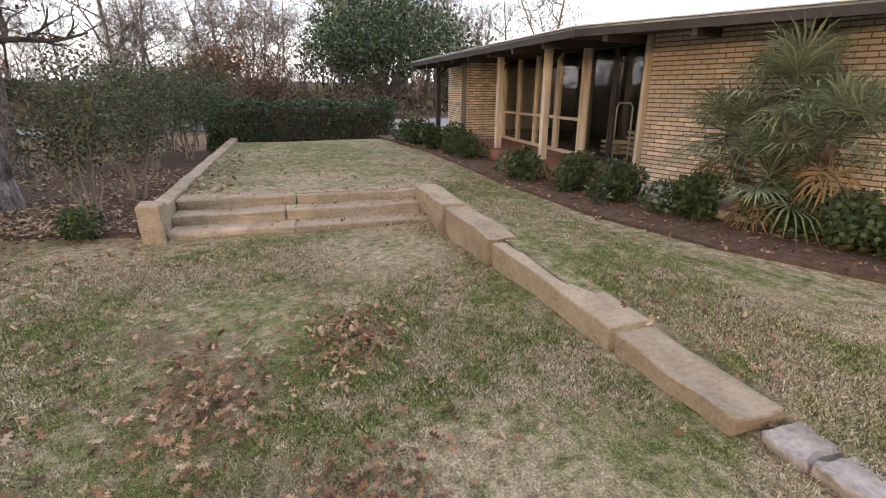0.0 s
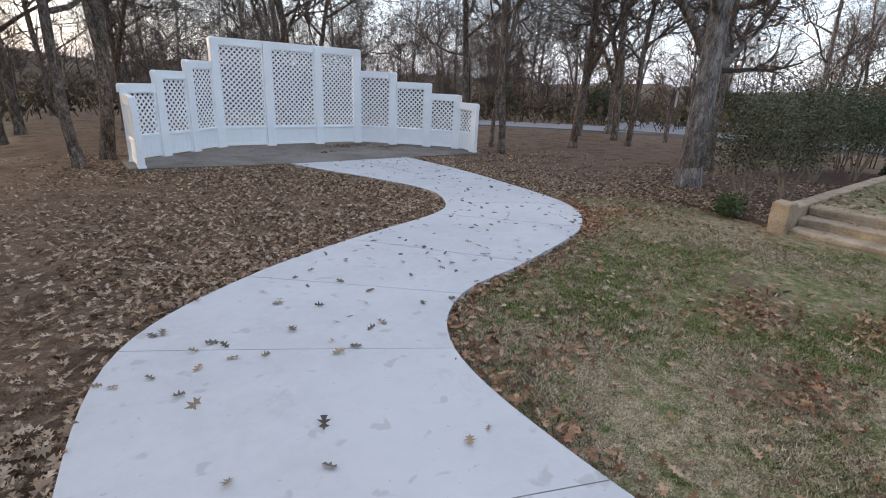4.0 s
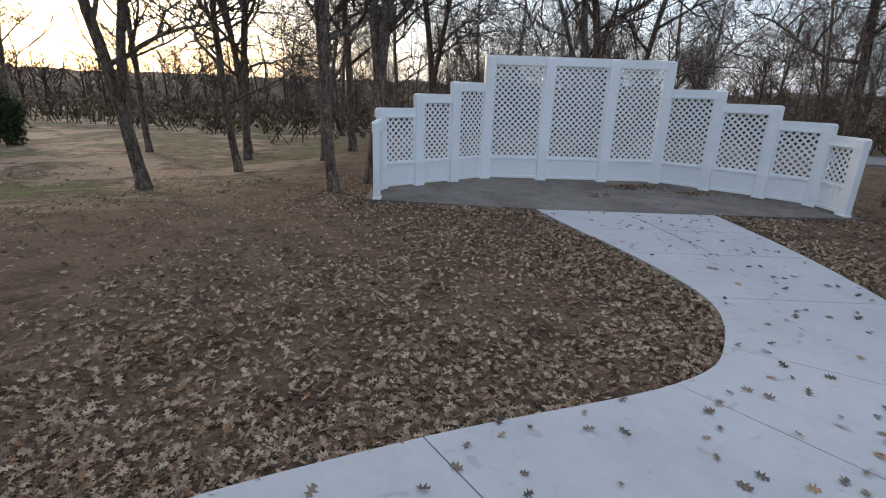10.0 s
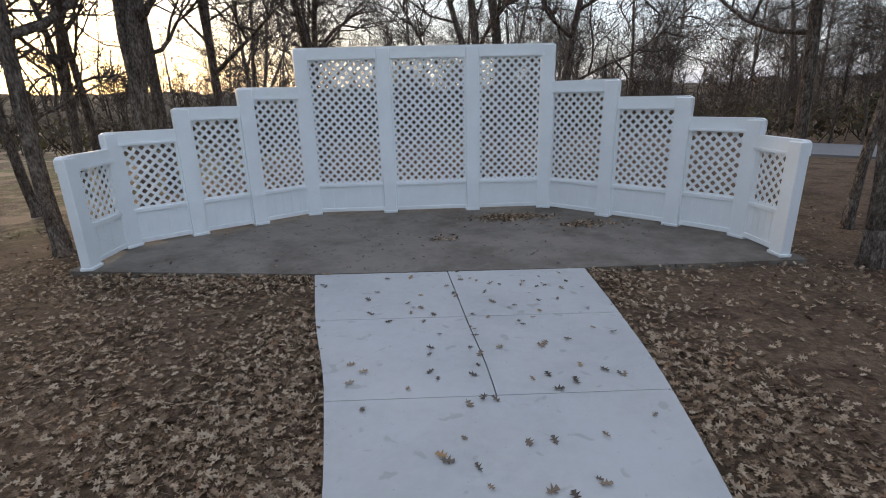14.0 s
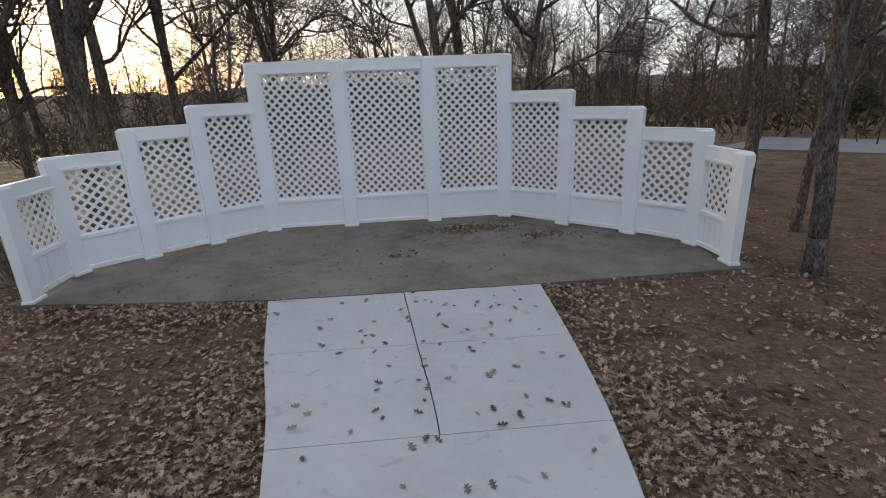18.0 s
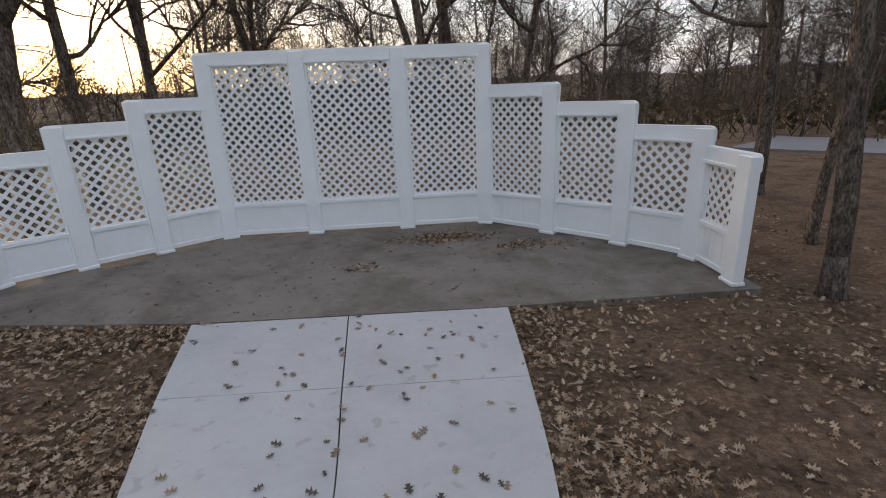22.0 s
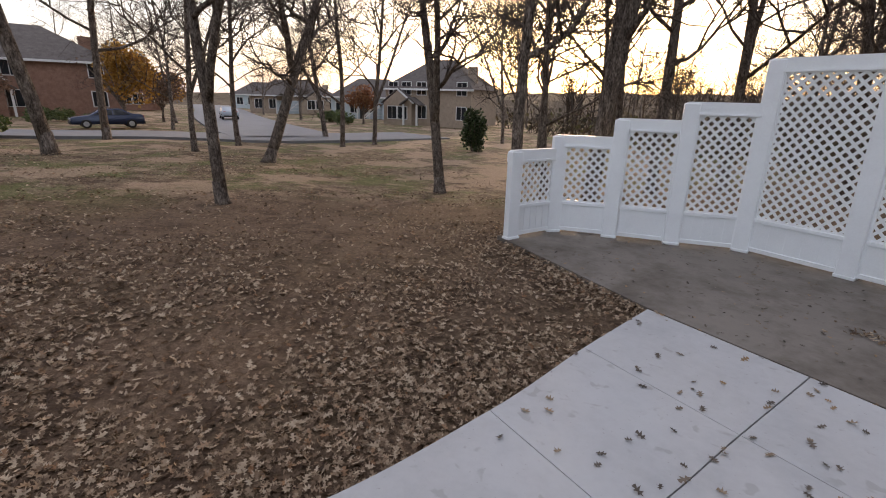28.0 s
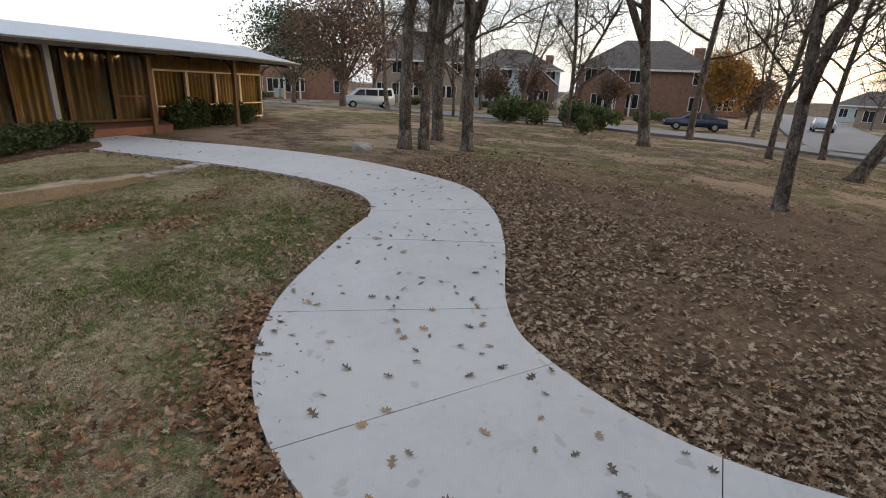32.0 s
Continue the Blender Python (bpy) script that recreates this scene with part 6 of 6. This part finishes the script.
def build_litter():
    r = random.Random(77)
    mb = MB()
    count = 0
    # the bed inside the bend, thickest along the path
    while count < 45000:
        x, y = r.uniform(-13, 9), r.uniform(-16, 1)
        if inside(x, y, PATH_OUT) or inside(x, y, slab_out):
            continue
        gap = edge_gap(x, y)
        left = x < -1.0 or y > -9
        if lawn_share(x, y) > 0.5:
            keep = 0.045 + ((0.5 if x > -1.0 else 0.1) * max(0, 1 - gap / 0.35) if gap < 0.35 else 0)
        else:
            near = max(0.0, 1 - gap / 5.0)
            keep = 0.10 + 0.75 * near
            keep *= 0.35 + 1.1 * smooth01(noise.noise((x * 0.45, y * 0.45, 2)), -0.35, 0.35)
            if x > 0.9 and y > -9.5:
                keep *= 0.3 + 0.75 * max(0, 1 - gap / 1.5)
            if x < -8:
                keep *= 0.45
        if r.random() > keep:
            continue
        oak_leaf(mb, x, y, ground_z(x, y) + r.uniform(0, 0.025), r.uniform(0.035, 0.095), r, 0.4)
        count += 1
    for _ in range(9000):
        x, y = r.uniform(-27, -12), r.uniform(-17, 3)
        if noise.noise((x * 0.25, y * 0.25, 5)) < r.uniform(-0.4, 0.3):
            continue
        oak_leaf(mb, x, y, gz(x, y) - 0.02, r.uniform(0.06, 0.11), r, 0.3)
    solid("fallen_leaves", mb, M["litter"], "dry tan oak leaves strewn over the ground", "fallen leaves", "stuff")
    # leaves on the lawn, terrace and beds
    lb = MB()
    for _ in range(7500):
        x, y = r.uniform(-7, 9), r.uniform(-22.2, -11)
        if inside(x, y, PATH_OUT):
            continue
        if noise.noise((x * 0.5, y * 0.5, 8)) < r.uniform(-0.3, 0.35):
            continue
        oak_leaf(lb, x, y, ground_z(x, y) + 0.03, r.uniform(0.03, 0.08), r, 0.35)
    for cx, cy, n, s in ((-2.05, -16.4, 420, 0.42), (-3.4, -17.2, 260, 0.32), (-1.5, -17.35, 320, 0.34), (0.7, -12.9, 420, 0.5), (-0.2, -13.5, 160, 0.5), (1.5, -13.2, 140, 0.5), (-4.3, -15.9, 120, 0.35), (-2.7, -16.0, 40, 0.6), (1.9, -18.6, 60, 0.3), (-0.9, -22.6, 90, 0.4), (0.4, -21.9, 60, 0.5)):
        for _ in range(n):
            x, y = r.gauss(cx, s), r.gauss(cy, s * 0.6)
            oak_leaf(lb, x, y, ground_z(x, y) + 0.035, r.uniform(0.03, 0.075), r, 0.5)
    for _ in range(2600):
        x, y = r.uniform(-5.3, 12), r.uniform(-24.2, -19.9)
        if inside(x, y, bed):
            oak_leaf(lb, x, y, 0.705, r.uniform(0.03, 0.075), r, 0.4)
    for _ in range(260):
        i = r.randrange(3)
        oak_leaf(lb, (2.1, 2.5, 2.9)[i] + r.uniform(0.0, 0.3), -18.95 + 3.4 * r.random() ** 1.8, (0.385, 0.525, 0.67)[i], r.uniform(0.03, 0.075), r, 0.4)
    k = 0
    while k < 1700:
        e = r.choice(r.choice((LEFT, RIGHT)))
        x, y = e.x + r.gauss(0, 0.20), e.y + r.gauss(0, 0.20)
        if lawn_share(x, y) < 0.5 or inside(x, y, PATH_OUT) or (x < -1.0 and r.random() < 0.88):
            continue
        oak_leaf(lb, x, y, ground_z(x, y) + r.uniform(0.01, 0.045), r.uniform(0.045, 0.09), r, 0.4)
        k += 1
    solid("lawn_leaves", lb, M["lawnleaf"], "scattered brown oak leaves on the lawn", "fallen leaves", "stuff")
    # single leaves on the path and the slab
    pb = MB()
    n = 0
    while n < 330:
        x, y = r.uniform(-9, 2), r.uniform(-24, -4.2)
        if not inside(x, y, PATH_OUT):
            continue
        if y < -15 and r.random() < 0.6:
            continue
        oak_leaf(pb, x, y, gz(x, y) + 0.003, r.uniform(0.055, 0.105), r, 0.2)
        n += 1
    for _ in range(900):
        x, y = r.uniform(-4.6, 4.6), r.uniform(-4.1, -0.2)
        if inside(x * 1.04, y, slab_out) and r.random() < 0.6:
            oak_leaf(pb, x, y, 0.003, r.uniform(0.03, 0.075), r, 0.2)
    pile = MB()
    for cx, cy, k, sx, sy in ((1.55, -1.15, 560, 0.40, 0.17), (2.9, -1.9, 150, 0.4, 0.12), (0.1, -2.6, 50, 0.2, 0.1)):
        for _ in range(k):
            oak_leaf(pile, r.gauss(cx, sx), r.gauss(cy, sy), r.uniform(0.0, 0.03), r.uniform(0.05, 0.09), r, 0.4)
    solid("leaf_drift", pile, M["litter"], "drift of tan oak leaves on the stage slab", "fallen leaves", "stuff")
    solid("path_leaves", pb, M["darkleaf"], "dark weathered oak leaves stuck to the concrete", "fallen leaves", "stuff")


build_litter()


def build_grass():
    r, mb = random.Random(55), MB()

    def blade(x, y, z, h):
        a = r.uniform(0, 6.28)
        dx, dy = math.cos(a) * 0.0045, math.sin(a) * 0.0045
        lx, ly = r.uniform(-0.8, 0.8) * h, r.uniform(-0.8, 0.8) * h
        k = len(mb.v)
        mb.v += [(x - dx, y - dy, z), (x + dx, y + dy, z), (x + lx, y + ly, z + h * 0.8)]
        mb.f.append((k, k + 1, k + 2))
    n = 0
    while n < 330000:
        x, y = r.uniform(-6, 6), r.uniform(-21.5, -11)
        if inside(x, y, PATH_OUT):
            continue
        near = math.hypot(x + 5.5, y + 17)
        if r.random() > 1.15 - near / 11:
            continue
        upper = y < -19.3 and x > -5.4
        if not upper and lawn_share(x, y) < 0.35:
            continue
        if abs(y + 19.15) < 0.22 and -3.4 < x < 2.9:
            continue
        if 1.85 < x < 3.3 and y > -19.2:
            continue
        if upper and y < -20.4 - 0.25 * max(-x, 0):
            continue
        s = smooth01(x, -5.4, -3.0)
        z = TERR * s + (gz(x, y) - 0.06) * (1 - s) if upper else gz(x, y) - 0.05
        blade(x, y, z - 0.004, r.uniform(0.014, 0.036))
        n += 1
    solid("grass", mb, M["grass"], "short dry and green lawn grass blades", "grass", "stuff")


build_grass()
